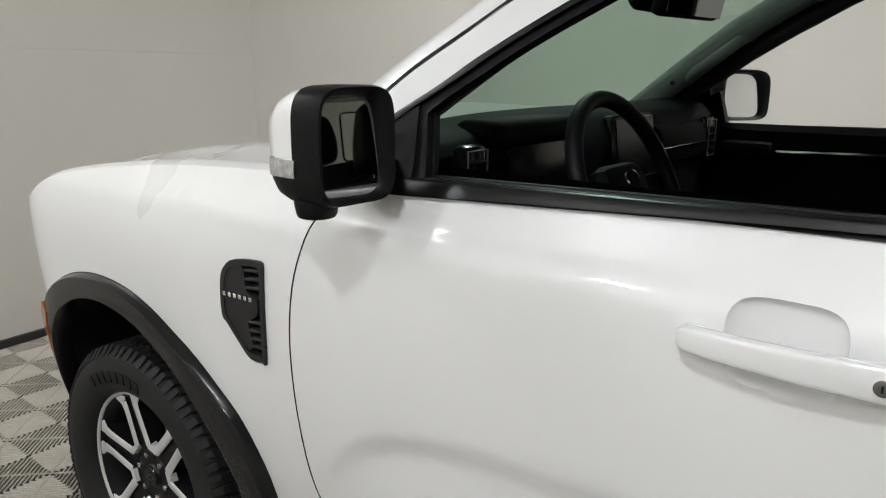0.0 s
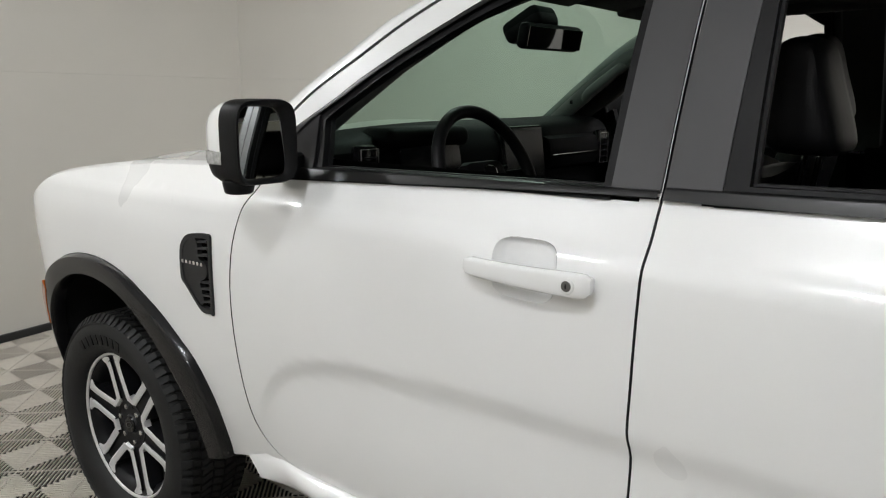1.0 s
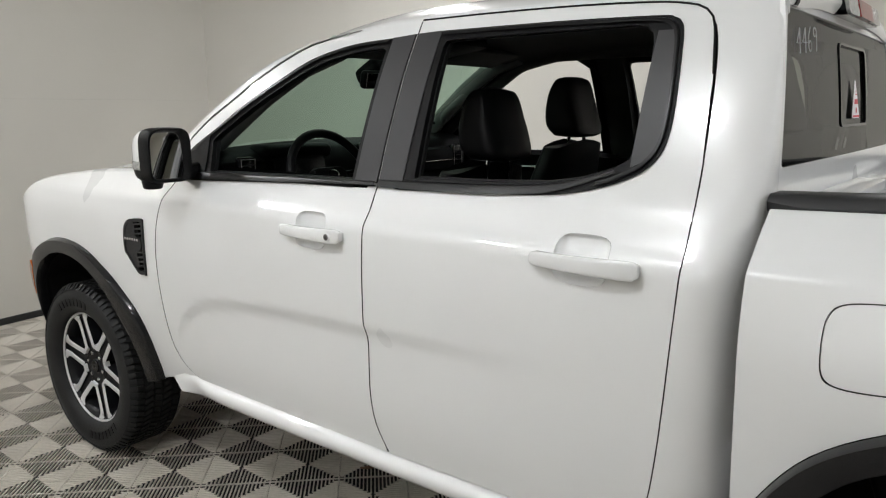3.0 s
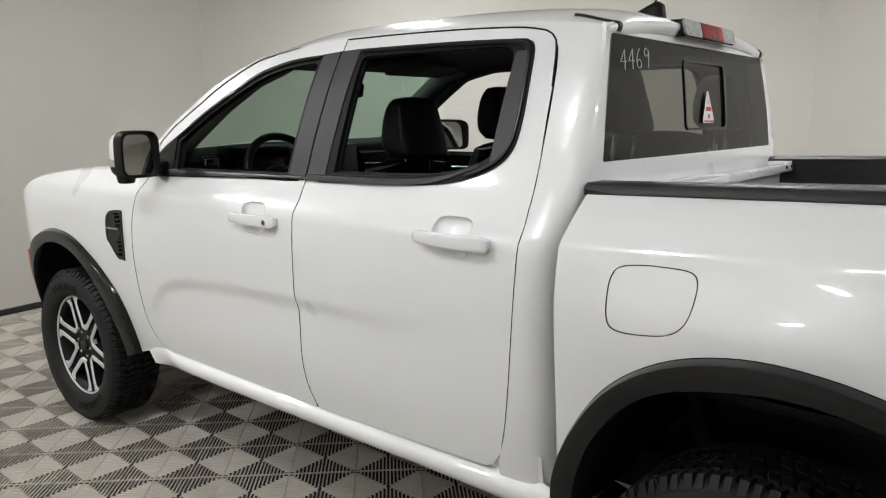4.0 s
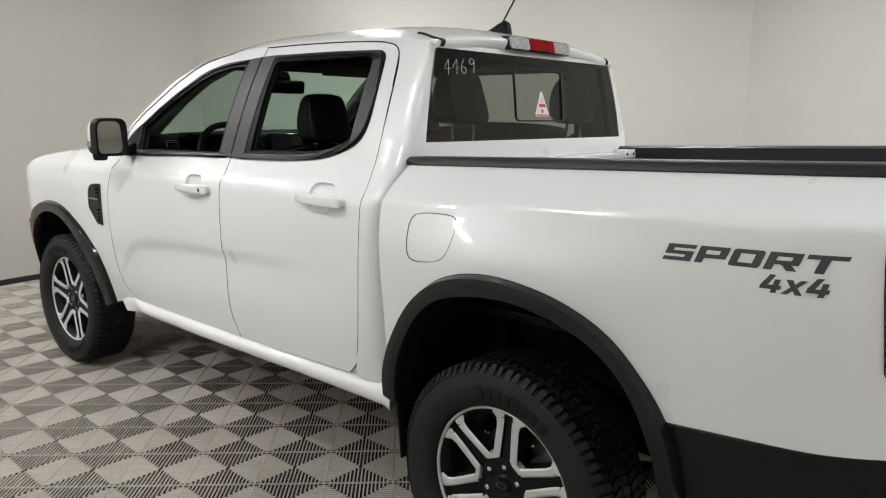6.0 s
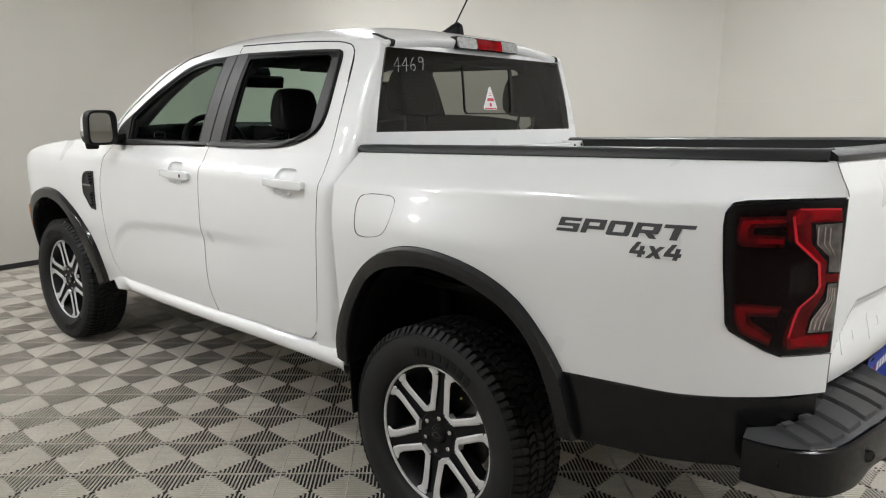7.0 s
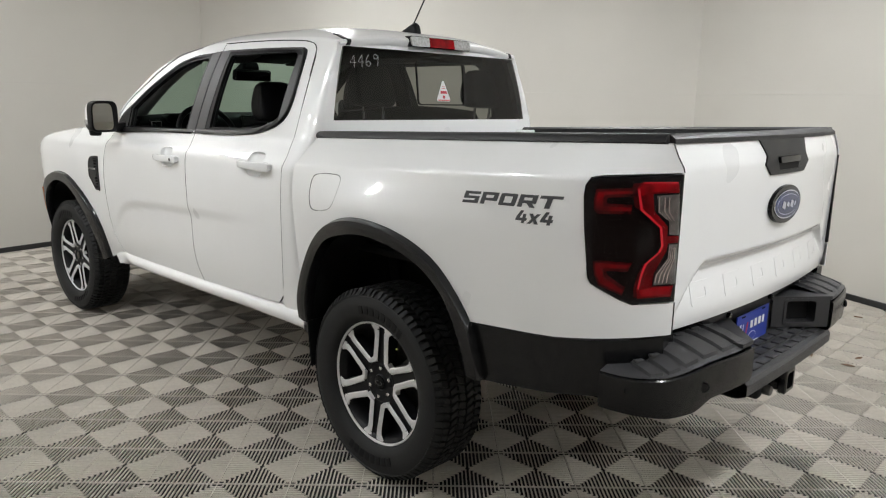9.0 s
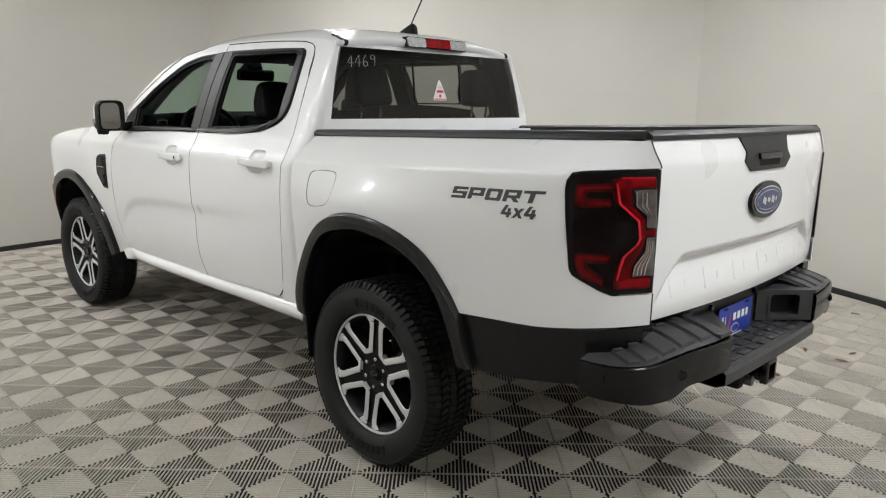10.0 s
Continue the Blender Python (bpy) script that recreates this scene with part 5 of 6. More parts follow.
# ---- tail lamps, with side surface pieces ----
# bright caps and edges over darker reds paint the lens's fall of light
LENS = {
    "red_bar": (RED_SHADED, .0046, [[(-1.084, 1.294), (-1.148, 1.296), (-1.151, 1.267), (-1.104, 1.262), (-1.108, 1.214), (-1.134, 1.171), (-1.135, 1.143), (-1.156, 1.144), (-1.156, 1.125), (-1.137, 1.123), (-1.135, 1.097),
                              (-1.116, 1.035), (-1.113, .997), (-1.153, 1.0), (-1.150, .968), (-1.089, .960), (-1.086, .987), (-1.092, 1.033), (-1.098, 1.062), (-1.121, 1.096), (-1.126, 1.115), (-1.121, 1.167), (-1.101, 1.194),
                              (-1.083, 1.216), (-1.074, 1.277)],
                             [(-.985, 1.216), (-.983, 1.235), (-.987, 1.262), (-1.065, 1.269), (-1.066, 1.261), (-1.004, 1.256), (-.999, 1.243), (-1.001, 1.223), (-1.066, 1.222), (-1.065, 1.212), (-.995, 1.209)],
                             [(-.990, 1.057), (-1.0, 1.060), (-1.070, 1.057), (-1.064, 1.047), (-1.008, 1.045), (-1.012, 1.018), (-1.059, .982), (-1.055, .974), (-1.004, .999), (-.993, 1.027)]]),
    "red_edge": (RED_EDGE, .0056, [[(-1.0755, 1.276), (-1.0845, 1.216), (-1.1020, 1.193), (-1.1215, 1.167), (-1.1265, 1.115), (-1.1215, 1.096), (-1.1255, 1.096), (-1.1305, 1.115), (-1.1255, 1.169), (-1.1060, 1.196), (-1.0885, 1.218), (-1.0795, 1.276)],
                                  [(-1.086, 1.2945), (-1.148, 1.2965), (-1.148, 1.2925), (-1.087, 1.2905)],
                                  [(-1.0925, 1.033), (-1.0985, 1.062), (-1.1200, 1.094), (-1.1240, 1.094), (-1.1025, 1.061), (-1.0965, 1.032), (-1.0905, .988), (-1.0870, .988)]]),
    "red_cap": (RED, .0052, [[(-1.088, 1.2900), (-1.147, 1.2915), (-1.149, 1.272), (-1.104, 1.267), (-1.084, 1.256), (-1.079, 1.276)], [(-1.117, .994), (-1.150, .996), (-1.148, .973), (-1.096, .966), (-1.092, .985)]]),
    "clear_bar": (CLEAR, .0040, [[(-1.112, 1.257), (-1.152, 1.262), (-1.156, 1.147), (-1.139, 1.148), (-1.137, 1.187), (-1.118, 1.212)],
                                 [(-1.140, 1.119), (-1.155, 1.121), (-1.156, 1.006), (-1.117, 1.001), (-1.120, 1.032), (-1.140, 1.080)]]),
    "lens_line": (CHROME, .0056, [[(-1.116 - d, 1.252), (-1.117 - d, 1.213), (-1.136 - d * .6, 1.187), (-1.137 - d * .6, 1.186), (-1.119 - d, 1.213), (-1.118 - d, 1.252)] for d in (0, .010, .018)]
                  + [[(-1.141 - d * .5, 1.110), (-1.141 - d * .5, 1.079), (-1.121 - d, 1.032), (-1.119 - d, 1.008), (-1.121 - d, 1.008), (-1.123 - d, 1.032), (-1.1425 - d * .5, 1.079), (-1.1425 - d * .5, 1.110)] for d in (0, .007, .014, .021)]),
    "dim_reflector": (RED_DIM, .0034, [[(-.979, 1.212), (-.977, 1.238), (-.981, 1.270), (-1.067, 1.277), (-1.067, 1.252), (-1.012, 1.248), (-1.008, 1.240), (-1.010, 1.231), (-1.067, 1.230), (-1.066, 1.204), (-.990, 1.201)],
                                   [(-.984, 1.063), (-1.0, 1.067), (-1.074, 1.064), (-1.066, 1.038), (-1.016, 1.037), (-1.022, 1.024), (-1.062, .992), (-1.056, .967), (-1.000, .992), (-.987, 1.025)],
                                   [(-1.066, 1.290), (-1.083, 1.292), (-1.082, 1.277), (-1.091, 1.216), (-1.084, 1.214), (-1.072, 1.225), (-1.064, 1.277)],
                                   [(-1.095, .990), (-1.101, 1.033), (-1.107, 1.062), (-1.096, 1.062), (-1.086, 1.030), (-1.079, .987), (-1.081, .962), (-1.092, .964)]]),
    "dark_lens": (RED_DARK, .0022, [[(-.974, 1.282), (-1.072, 1.296), (-1.082, 1.214), (-1.119, 1.165), (-1.124, 1.115), (-1.096, 1.062), (-1.086, .99), (-1.08, .957), (-.984, 1.006)]]),
    "smoked_facet": (GLOSS, .0034, [[(-1.078, 1.166), (-1.104, 1.166), (-1.112, 1.140), (-1.110, 1.112), (-1.082, 1.078)]]),
}
for s in (-1, 1):
    lamp = panel("tail_lamp", lamp_outline(), GLOSS, truck, s, off=.003, depth=.006, stepsize=.02, label="black and red tail lamp with clear strips")
    for nm, (mat, off, polys) in LENS.items():
        for poly in polys:
            panel(nm, [(y - .008 * step(-1.05, -1.15, y), z) for y, z in poly], mat, lamp, s, off=off + .002, depth=.004, stepsize=.02)
    cy, cz = -1.06, 1.13
    cover = [(cy + (y - cy) * .97, cz + (z - cz) * .975) for y, z in lamp_outline()]
    panel("outer_lens", cover, LAMP_COVER, lamp, s, off=.0125, depth=.006, stepsize=.02)


# ---- rear bumper ----
def bumper_segment(s):
    """One end of the step bumper: a glossy face below a ribbed step pad that rises towards the tailgate."""
    plan = smooth_line([(.866, -1.045), (.862, -1.10), (.840, -1.165), (.778, -1.226), (.66, -1.262), (.50, -1.288), (.384, -1.296)], 6)
    last = len(plan) - 1

    def section(k):
        x, y = plan[k]
        t = (.868 - x) / .484
        zt = .752 + .022 * step(0, .6, t)
        zb = .642 - .008 * step(0, .2, t) + .028 * step(.36, .55, t)
        return x, y, t, zt, zb

    def pad_at(u, v, lift=0.0):
        """A point of the pad: u along the bumper, v from the face inwards."""
        f = u * last
        k = min(last - 1, int(f))
        (xa, ya, ta, za, _), (xb, yb, tb, zb, _) = section(k), section(k + 1)
        g = f - k
        x, y, t, zt = xa + (xb - xa) * g, ya + (yb - ya) * g, ta + (tb - ta) * g, za + (zb - za) * g
        ix, iy = x - .055 * step(.5, 0, t) - .01, -1.02 - .10 * step(-.05, .22, t)
        z = zt + .004 + .040 * step(0, .5, t) * (1 - (1 - v) ** 1.8)
        return (s * (x + (ix - x) * v), y + (iy - y) * v, z + lift)

    bm = bmesh.new()
    rows = []
    for k in range(last + 1):
        x, y, t, zt, zb = section(k)
        d = Vector((x * .5, y + .95, 0)).normalized()

        def at(off, z):
            return (s * (x - d.x * off), y - d.y * off, z)
        rows.append([at(.08, zb + .012), at(.016, zb), at(.008, zb + .003), at(.001, zb + .022), at(0, zt - .016), at(.001, zt - .004), at(.005, zt), at(.009, zt + .0005), at(.012, zt - .006)])
    loft(bm, rows)
    seg = part("bumper_end", bm, BUMPER, bumper, "black bumper end with a step pad", angle=32)
    bm = bmesh.new()
    loft(bm, [[pad_at(i / 30, v) for v in (.05, .12, .3, .5, .7, .85, 1.0)] + [tuple(c - (.05 if q == 2 else 0) for q, c in enumerate(pad_at(i / 30, 1.0)))] for i in range(31)])
    pad = part("step_pad", bm, STEP_PAD, seg, "grey-black ribbed step pad", angle=50)
    for k in range(6):
        u0, u1 = .40 + k * .098, .40 + k * .098 + .078
        bm = bmesh.new()
        rows = []
        for v, h in ((.14, -.002), (.17, .0085), (.4, .0095), (.7, .0095), (.93, .0095), (.96, -.002)):
            rows.append([pad_at(u0, v, -.002), pad_at(u0 + .006, v, h), pad_at((u0 + u1) / 2, v, h), pad_at(u1 - .006, v, h), pad_at(u1, v, -.002)])
        loft(bm, rows)
        rib = part("pad_rib", bm, STEP_PAD, pad, angle=30)
        bm = bmesh.new()
        a0 = Vector(pad_at((u0 + u1) / 2, .86, .011))
        box(bm, tuple(a0), (.034, .018, .010), .004, (0, 0, s * 20))
        part("rib_end", bm, STEP_PAD, rib)
    for x, y, z, a in ((.848, -1.137, .716, 38), (.655, -1.262, .712, 72)):
        bm = bmesh.new()
        d = Vector((x * .5, y + .95, 0)).normalized()
        made = bmesh.ops.create_cone(bm, cap_ends=True, segments=24, radius1=.013, radius2=.0115, depth=.010)["verts"]
        m = Matrix.Translation((s * x, y, z)) @ Vector((s * d.x, d.y, 0)).to_track_quat("Z", "Y").to_matrix().to_4x4()
        bmesh.ops.transform(bm, matrix=m, verts=made)
        part("parking_sensor", bm, GLOSS, seg)
        bm = bmesh.new()
        rows = [[tuple(m @ Vector((r * math.cos(i * math.tau / 24), r * math.sin(i * math.tau / 24), h))) for i in range(24)] for r, h in ((.013, .003), (.0165, .003), (.0165, -.004))]
        loft(bm, rows, closed=True)
        part("sensor_ring", bm, TRIM, seg)


bm = bmesh.new()
box(bm, (0, -1.06, .70), (1.5, .10, .14), .012)
bumper = part("rear_bumper", bm, TRIM, truck, "black rear step bumper")
for s in (-1, 1):
    bumper_segment(s)
bm = bmesh.new()
rows = []
for i in range(25):
    x = -.40 + .8 * i / 24
    y = -1.292 - .006 * (1 - (x / .4) ** 2)
    rows.append([(x, -1.12, .60), (x, y + .03, .60), (x, y, .615), (x, y, .650), (x, y + .01, .660), (x, -1.125, .668), (x, -1.12, .82)])
loft(bm, rows)
bmesh.ops.recalc_face_normals(bm, faces=bm.faces)
mid = part("bumper_step", bm, STEP_PAD, bumper, "ribbed black centre step")
for j in range(3):
    for k in range(9):
        bm = bmesh.new()
        box(bm, (-.33 + k * .083, -1.165 - j * .042, .668 - j * .0028), (.066, .030, .010), .003)
        part("step_tread", bm, STEP_PAD, mid)
for s in (-1, 1):
    # slanted wall between the plate and the bumper end, with a square cup let into it
    A, B = Vector((.200, -1.132, 0)), Vector((.384, -1.286, 0))
    d = (B - A).normalized()
    inw = Vector((-d.y, d.x, 0))
    L = (B - A).length

    def on_wall(u, z, dep=0.0):
        p = A + d * u + inw * dep
        return (s * p.x, p.y, z)
    o, ii = rounded(.050, .190, .683, .789, .016), rounded(.061, .179, .694, .779, .012)
    bm = bmesh.new()
    n = len(o)
    edge_ring = []
    for u, z in o:
        cu, cz = u - .12, z - .736
        k = max(abs(cu) / (L / 2), abs(cz) / .061)
        edge_ring.append((min(L, max(0, L / 2 + (cu / k))), .736 + cz / k))
    loft(bm, [[on_wall(u, z) for u, z in edge_ring], [on_wall(u, z) for u, z in o], [on_wall(u, z, -.003) for u, z in o], [on_wall(u, z, -.003) for u, z in ii], [on_wall(u, z, .05) for u, z in ii]], closed=True)
    cup = part("bumper_cup", bm, STEP_PAD, bumper, "square recess beside the plate", angle=30)
    bm = bmesh.new()
    bm.faces.new([bm.verts.new(on_wall(u, z, .048)) for u, z in ii])
    part("cup_floor", bm, CHASSIS, cup, smooth=False)
    bm = bmesh.new()
    top = [(.196, -1.130), (.384, -1.290), (.45, -1.285), (.45, -1.12)]
    bm.faces.new([bm.verts.new((s * x, y, .797)) for x, y in top])
    low = bmesh.ops.extrude_face_region(bm, geom=bm.faces[:])
    bmesh.ops.translate(bm, vec=(0, 0, -.012), verts=[v for v in low["geom"] if isinstance(v, bmesh.types.BMVert)])
    bmesh.ops.recalc_face_normals(bm, faces=bm.faces)
    part("step_corner", bm, STEP_PAD, cup, smooth=False)
    bm = bmesh.new()
    cyl(bm, (s * .185, -1.128, .80), .010, .012, "y", 16)
    part("plate_lamp", bm, GLOSS, bumper)
# dealer plate: a plain blue card with white bars
bm = bmesh.new()
box(bm, (-.002, -1.140, .712), (.285, .004, .150), .001, (0, 0, 0), 1)
card = part("dealer_plate", bm, PLATE_BLUE, bumper, "blue dealer plate with plain white bars", smooth=False)
for c, sz, mt in (((-.112, .738), (.014, .030), WHITE_INK), ((-.088, .733), (.006, .036), WHITE_INK), ((-.012, .738), (.022, .028), WHITE_INK), ((.024, .738), (.022, .028), WHITE_INK), ((.060, .738), (.022, .028), WHITE_INK),
                  ((.094, .738), (.018, .028), WHITE_INK), ((-.055, .727), (.010, .05), RED_INK), ((0, .668), (.12, .006), WHITE_INK), ((.0, .647), (.24, .013), WHITE_INK),
                  ((-.09, .778), (.03, .006), CHASSIS), ((.09, .778), (.03, .006), CHASSIS)):
    bm = bmesh.new()
    box(bm, (c[0] - .002, -1.1430, c[1]), (sz[0], .001, sz[1]), .0003, (0, 14 if mt is RED_INK else 0, 0), 1)
    part("plate_bar", bm, mt, card, smooth=False)
bm = bmesh.new()
n = 28
bm.faces.new([bm.verts.new((-.002 + .034 * math.cos(i * math.tau / n), -1.1425, .693 + .017 * math.sin(i * math.tau / n))) for i in range(n)])
part("plate_oval", bm, WHITE_INK, card, smooth=False)
bm = bmesh.new()
bm.faces.new([bm.verts.new((-.002 + .030 * math.cos(i * math.tau / n), -1.1432, .693 + .0145 * math.sin(i * math.tau / n))) for i in range(n)])
part("plate_oval", bm, PLATE_BLUE, card, smooth=False)
# tow hitch
bm = bmesh.new()
rows = []
for h, y in ((.029, -1.0), (.038, -1.0), (.038, -1.255), (.044, -1.26), (.044, -1.282), (.040, -1.285), (.029, -1.285), (.027, -1.20)):
    rows.append([(.02 + p[0], y, .555 + p[1]) for p in rounded(-h, h, -h, h, .008, 3)])
loft(bm, rows, closed=True)
hitch = part("tow_hitch", bm, GLOSS, truck, "black square tow hitch receiver")
bm = bmesh.new()
bm.faces.new([bm.verts.new((.02 + x, -1.22, .555 + z)) for x, z in rounded(-.03, .03, -.03, .03, .004)])
part("hitch_hole", bm, CHASSIS, hitch, smooth=False)
bm = bmesh.new()
cyl(bm, (0, -1.0, .555), .035, 1.0, "x", 20)
box(bm, (0.02, -1.14, .525), (.30, .16, .02), .006)
box(bm, (-.12, -1.21, .535), (.05, .05, .05), .01)
part("hitch_bracket", bm, CHASSIS, hitch)
bm = bmesh.new()
cyl(bm, (-.085, -1.245, .535), .018, .03, "y", 20, bevel=.004)
part("trailer_socket", bm, STEEL, hitch)


# ---- lettering on the bed side ----
GLYPH = {
    "S": ([(0, 0), (1, 0), (1, .61), (.27, .61), (.27, .77), (1, .77), (1, 1), (0, 1), (0, .39), (.73, .39), (.73, .23), (0, .23)], []),
    "P": ([(0, 0), (.27, 0), (.27, .30), (1, .30), (1, 1), (0, 1)], [[(.27, .53), (.73, .53), (.73, .77), (.27, .77)]]),
    "O": ([(.06, 0), (.94, 0), (1, .1), (1, .9), (.94, 1), (.06, 1), (0, .9), (0, .1)], [[(.27, .24), (.73, .24), (.73, .76), (.27, .76)]]),
    "R": ([(0, 0), (.27, 0), (.27, .32), (.48, .32), (.72, 0), (1.02, 0), (.78, .32), (1, .32), (1, 1), (0, 1)], [[(.27, .55), (.73, .55), (.73, .77), (.27, .77)]]),
    "T": ([(.37, 0), (.65, 0), (.65, .76), (1.12, .76), (1.12, 1), (-.02, 1), (-.02, .76), (.37, .76)], []),
    "4": ([(.58, 0), (.86, 0), (.86, .2), (1, .2), (1, .43), (.86, .43), (.86, .75), (.58, .75), (.58, .43), (.34, .43), (.56, 1), (.26, 1), (0, .43), (0, .2), (.58, .2)], []),
    "x": ([(0, 0), (.32, 0), (.5, .22), (.68, 0), (1, 0), (.67, .4), (1, .8), (.68, .8), (.5, .58), (.32, .8), (0, .8), (.33, .4)], []),
}


def lettering(text, y0, pitch, wide, z0, z1, lean, rise):
    """Squared, leaning letters laid on the left bed side, each a part of its own."""
    for k, ch in enumerate(text):
        line, holes = GLYPH[ch]

        def at(p):
            y = y0 - pitch * k - wide * p[0] - lean * p[1]
            return (y, z0 + (z1 - z0) * p[1] + (y0 - y) * rise)
        panel("letter", [at(p) for p in line], DECAL, truck, -1, holes=[[at(p) for p in h] for h in holes], off=.0012, depth=0, label="dark grey decal letter " + ch)


lettering("SPORT", -.508, .0745, .066, 1.186, 1.224, .014, .046)
lettering("4x4", -.726, .0455, .042, 1.147, 1.186, .012, .046)


# ---- cabin ----
bm = bmesh.new()
rows = []
for i in range(25):
    u = -1 + i / 12
    x = .70 * u
    lo = .010 + (.024 if u < 0 else -.010) * u * u
    face = [(2.58 - .10 * u * u, 1.410 - lo), (2.50 - .05 * u * u, 1.418 - lo), (2.46, 1.419 - lo), (2.43, 1.417 - lo), (2.40, 1.413 - lo), (2.375, 1.407 - lo), (2.350, 1.399 - lo), (2.335, 1.388 - lo),
            (2.322, 1.370 - lo), (2.315, 1.345), (2.310, 1.32), (2.325, 1.25), (2.31, 1.16), (2.33, 1.0), (2.36, .75)]
    rows.append([(x, 2.72 - .12 * u * u, 1.29), (x, 2.66 - .12 * u * u, 1.394 - lo)] + [(x, y, z) for y, z in face])
loft(bm, rows)
dash = part("dashboard", bm, CABIN, truck, "black dashboard", angle=60)
bm = bmesh.new()
box(bm, (.10, 2.310, 1.285), (.245, .03, .215), .01, (-8, 0, 0))
scr = part("centre_screen", bm, GLOSS, dash)
bm = bmesh.new()
box(bm, (.10, 2.2935, 1.287), (.222, .003, .190), .002, (-8, 0, 0), 1)
part("screen_face", bm, SCREEN, scr)
bm = bmesh.new()
box(bm, (-.36, 2.355, 1.372), (.34, .13, .06), .028, segs=4)
part("cluster_hood", bm, CABIN, dash)
bm = bmesh.new()
box(bm, (-.36, 2.301, 1.305), (.25, .02, .10), .008, (-10, 0, 0))
part("instrument_screen", bm, SCREEN, dash)
for x, w in ((-.615, .075), (.615, .075)):
    bm = bmesh.new()
    box(bm, (x, 2.30, 1.300), (w, .03, .13), .012)
    v = part("air_vent", bm, GLOSS, dash)
    bm = bmesh.new()
    tube(bm, [(x - .03, 2.281, 1.245), (x + .03, 2.281, 1.245), (x + .03, 2.281, 1.355), (x - .03, 2.281, 1.355)], .002, 8, closed=True)
    part("vent_rim", bm, STEEL, v)
    for k in range(4):
        bm = bmesh.new()
        box(bm, (x, 2.283, 1.267 + k * .022), (w - .02, .008, .004), .001)
        part("vent_slat", bm, TRIM, v)
bm = bmesh.new()
box(bm, (.46, 2.284, 1.291), (.42, .006, .005), .0015)
part("dash_strip", bm, CHROME, dash)
bm = bmesh.new()
rows = []
for i in range(13):
    x = .24 + .43 * i / 12
    rows.append([(x, 2.320, 1.355), (x, 2.297, 1.345), (x, 2.288, 1.325), (x, 2.286, 1.27), (x, 2.294, 1.25), (x, 2.315, 1.24)])
loft(bm, rows)
part("dash_shelf", bm, CABIN, dash)
# centre console
bm = bmesh.new()
box(bm, (0, 1.75, .80), (.26, 1.0, .36), .03)
box(bm, (0, 1.45, .99), (.22, .34, .07), .03)
part("centre_console", bm, CABIN, truck)
# steering wheel
axis = pose(-.385, 2.085, 1.278, -24, 0, 0)


def placed(bm_, m):
    bmesh.ops.transform(bm_, matrix=m, verts=bm_.verts)
    return bm_


bm = bmesh.new()
tube(bm, [(.185 * math.cos(i * math.tau / 48), 0, .183 * math.sin(i * math.tau / 48)) for i in range(48)], .0165, 14, closed=True)
sw = part("steering_wheel", placed(bm, axis), LEATHER, truck, "black leather steering wheel")
bm = bmesh.new()
box(bm, (0, .02, -.005), (.17, .06, .12), .03)
part("wheel_hub", placed(bm, axis), CABIN, sw)
for dx, dz, sx, sz in ((-.13, -.005, .12, .05), (.13, -.005, .12, .05), (0, -.12, .06, .13)):
    bm = bmesh.new()
    box(bm, (dx, .018, dz), (sx, .025, sz), .01)
    part("wheel_arm", placed(bm, axis), CABIN, sw)
bm = bmesh.new()
rows = [[(f * .028 * math.cos(i * math.tau / 30), -.012 - d, .018 + f * .016 * math.sin(i * math.tau / 30)) for i in range(30)] for f, d in ((1.0, -.004), (1.0, .0), (.85, .001))]
loft(bm, rows, closed=True)
part("hub_badge", placed(bm, axis), CHROME, sw)
bm = bmesh.new()
tube(bm, [(-.385, 2.10, 1.28), (-.385, 2.32, 1.18)], .035, 16)
part("steering_column", bm, CABIN, truck)
for sx in (-1, 1):
    bm = bmesh.new()
    tube(bm, [(-.385, 2.15, 1.275), (-.385 + sx * .15, 2.14, 1.295)], .008, 8)
    part("column_stalk", bm, CABIN, sw)


def seat(x, y, wide, back_top, name, recl=.16):
    """A leather seat with cushion, backrest, bolsters and stitched headrest."""
    bm = bmesh.new()
    box(bm, (x, y + .33, .80), (wide, .54, .18), .06, (4, 0, 0), 4)
    base = part(name, bm, LEATHER, truck, "black leather seat with a tall headrest")
    bm = bmesh.new()
    rows = []
    for k in range(11):
        t = k / 10
        z = .78 + (back_top - .78) * t
        yy = y + .06 - recl * t
        hw = wide / 2 * (1 - .30 * t ** 3)
        th = .075 * (1 - .35 * t)
        ring = []
        for i in range(28):
            a = i * math.tau / 28
            ca, sa = math.cos(a), math.sin(a)
            bol = .03 * abs(ca) ** 3 * (sa > 0)
            ring.append((x + hw * math.copysign(abs(ca) ** .6, ca), yy + (th + bol) * math.copysign(abs(sa) ** .6, sa), z + (.03 * (1 - abs(ca)) if k == 10 else 0)))
        rows.append(ring)
    loft(bm, rows, closed=True, cap=True)
    part("backrest", bm, LEATHER, base)
    return base


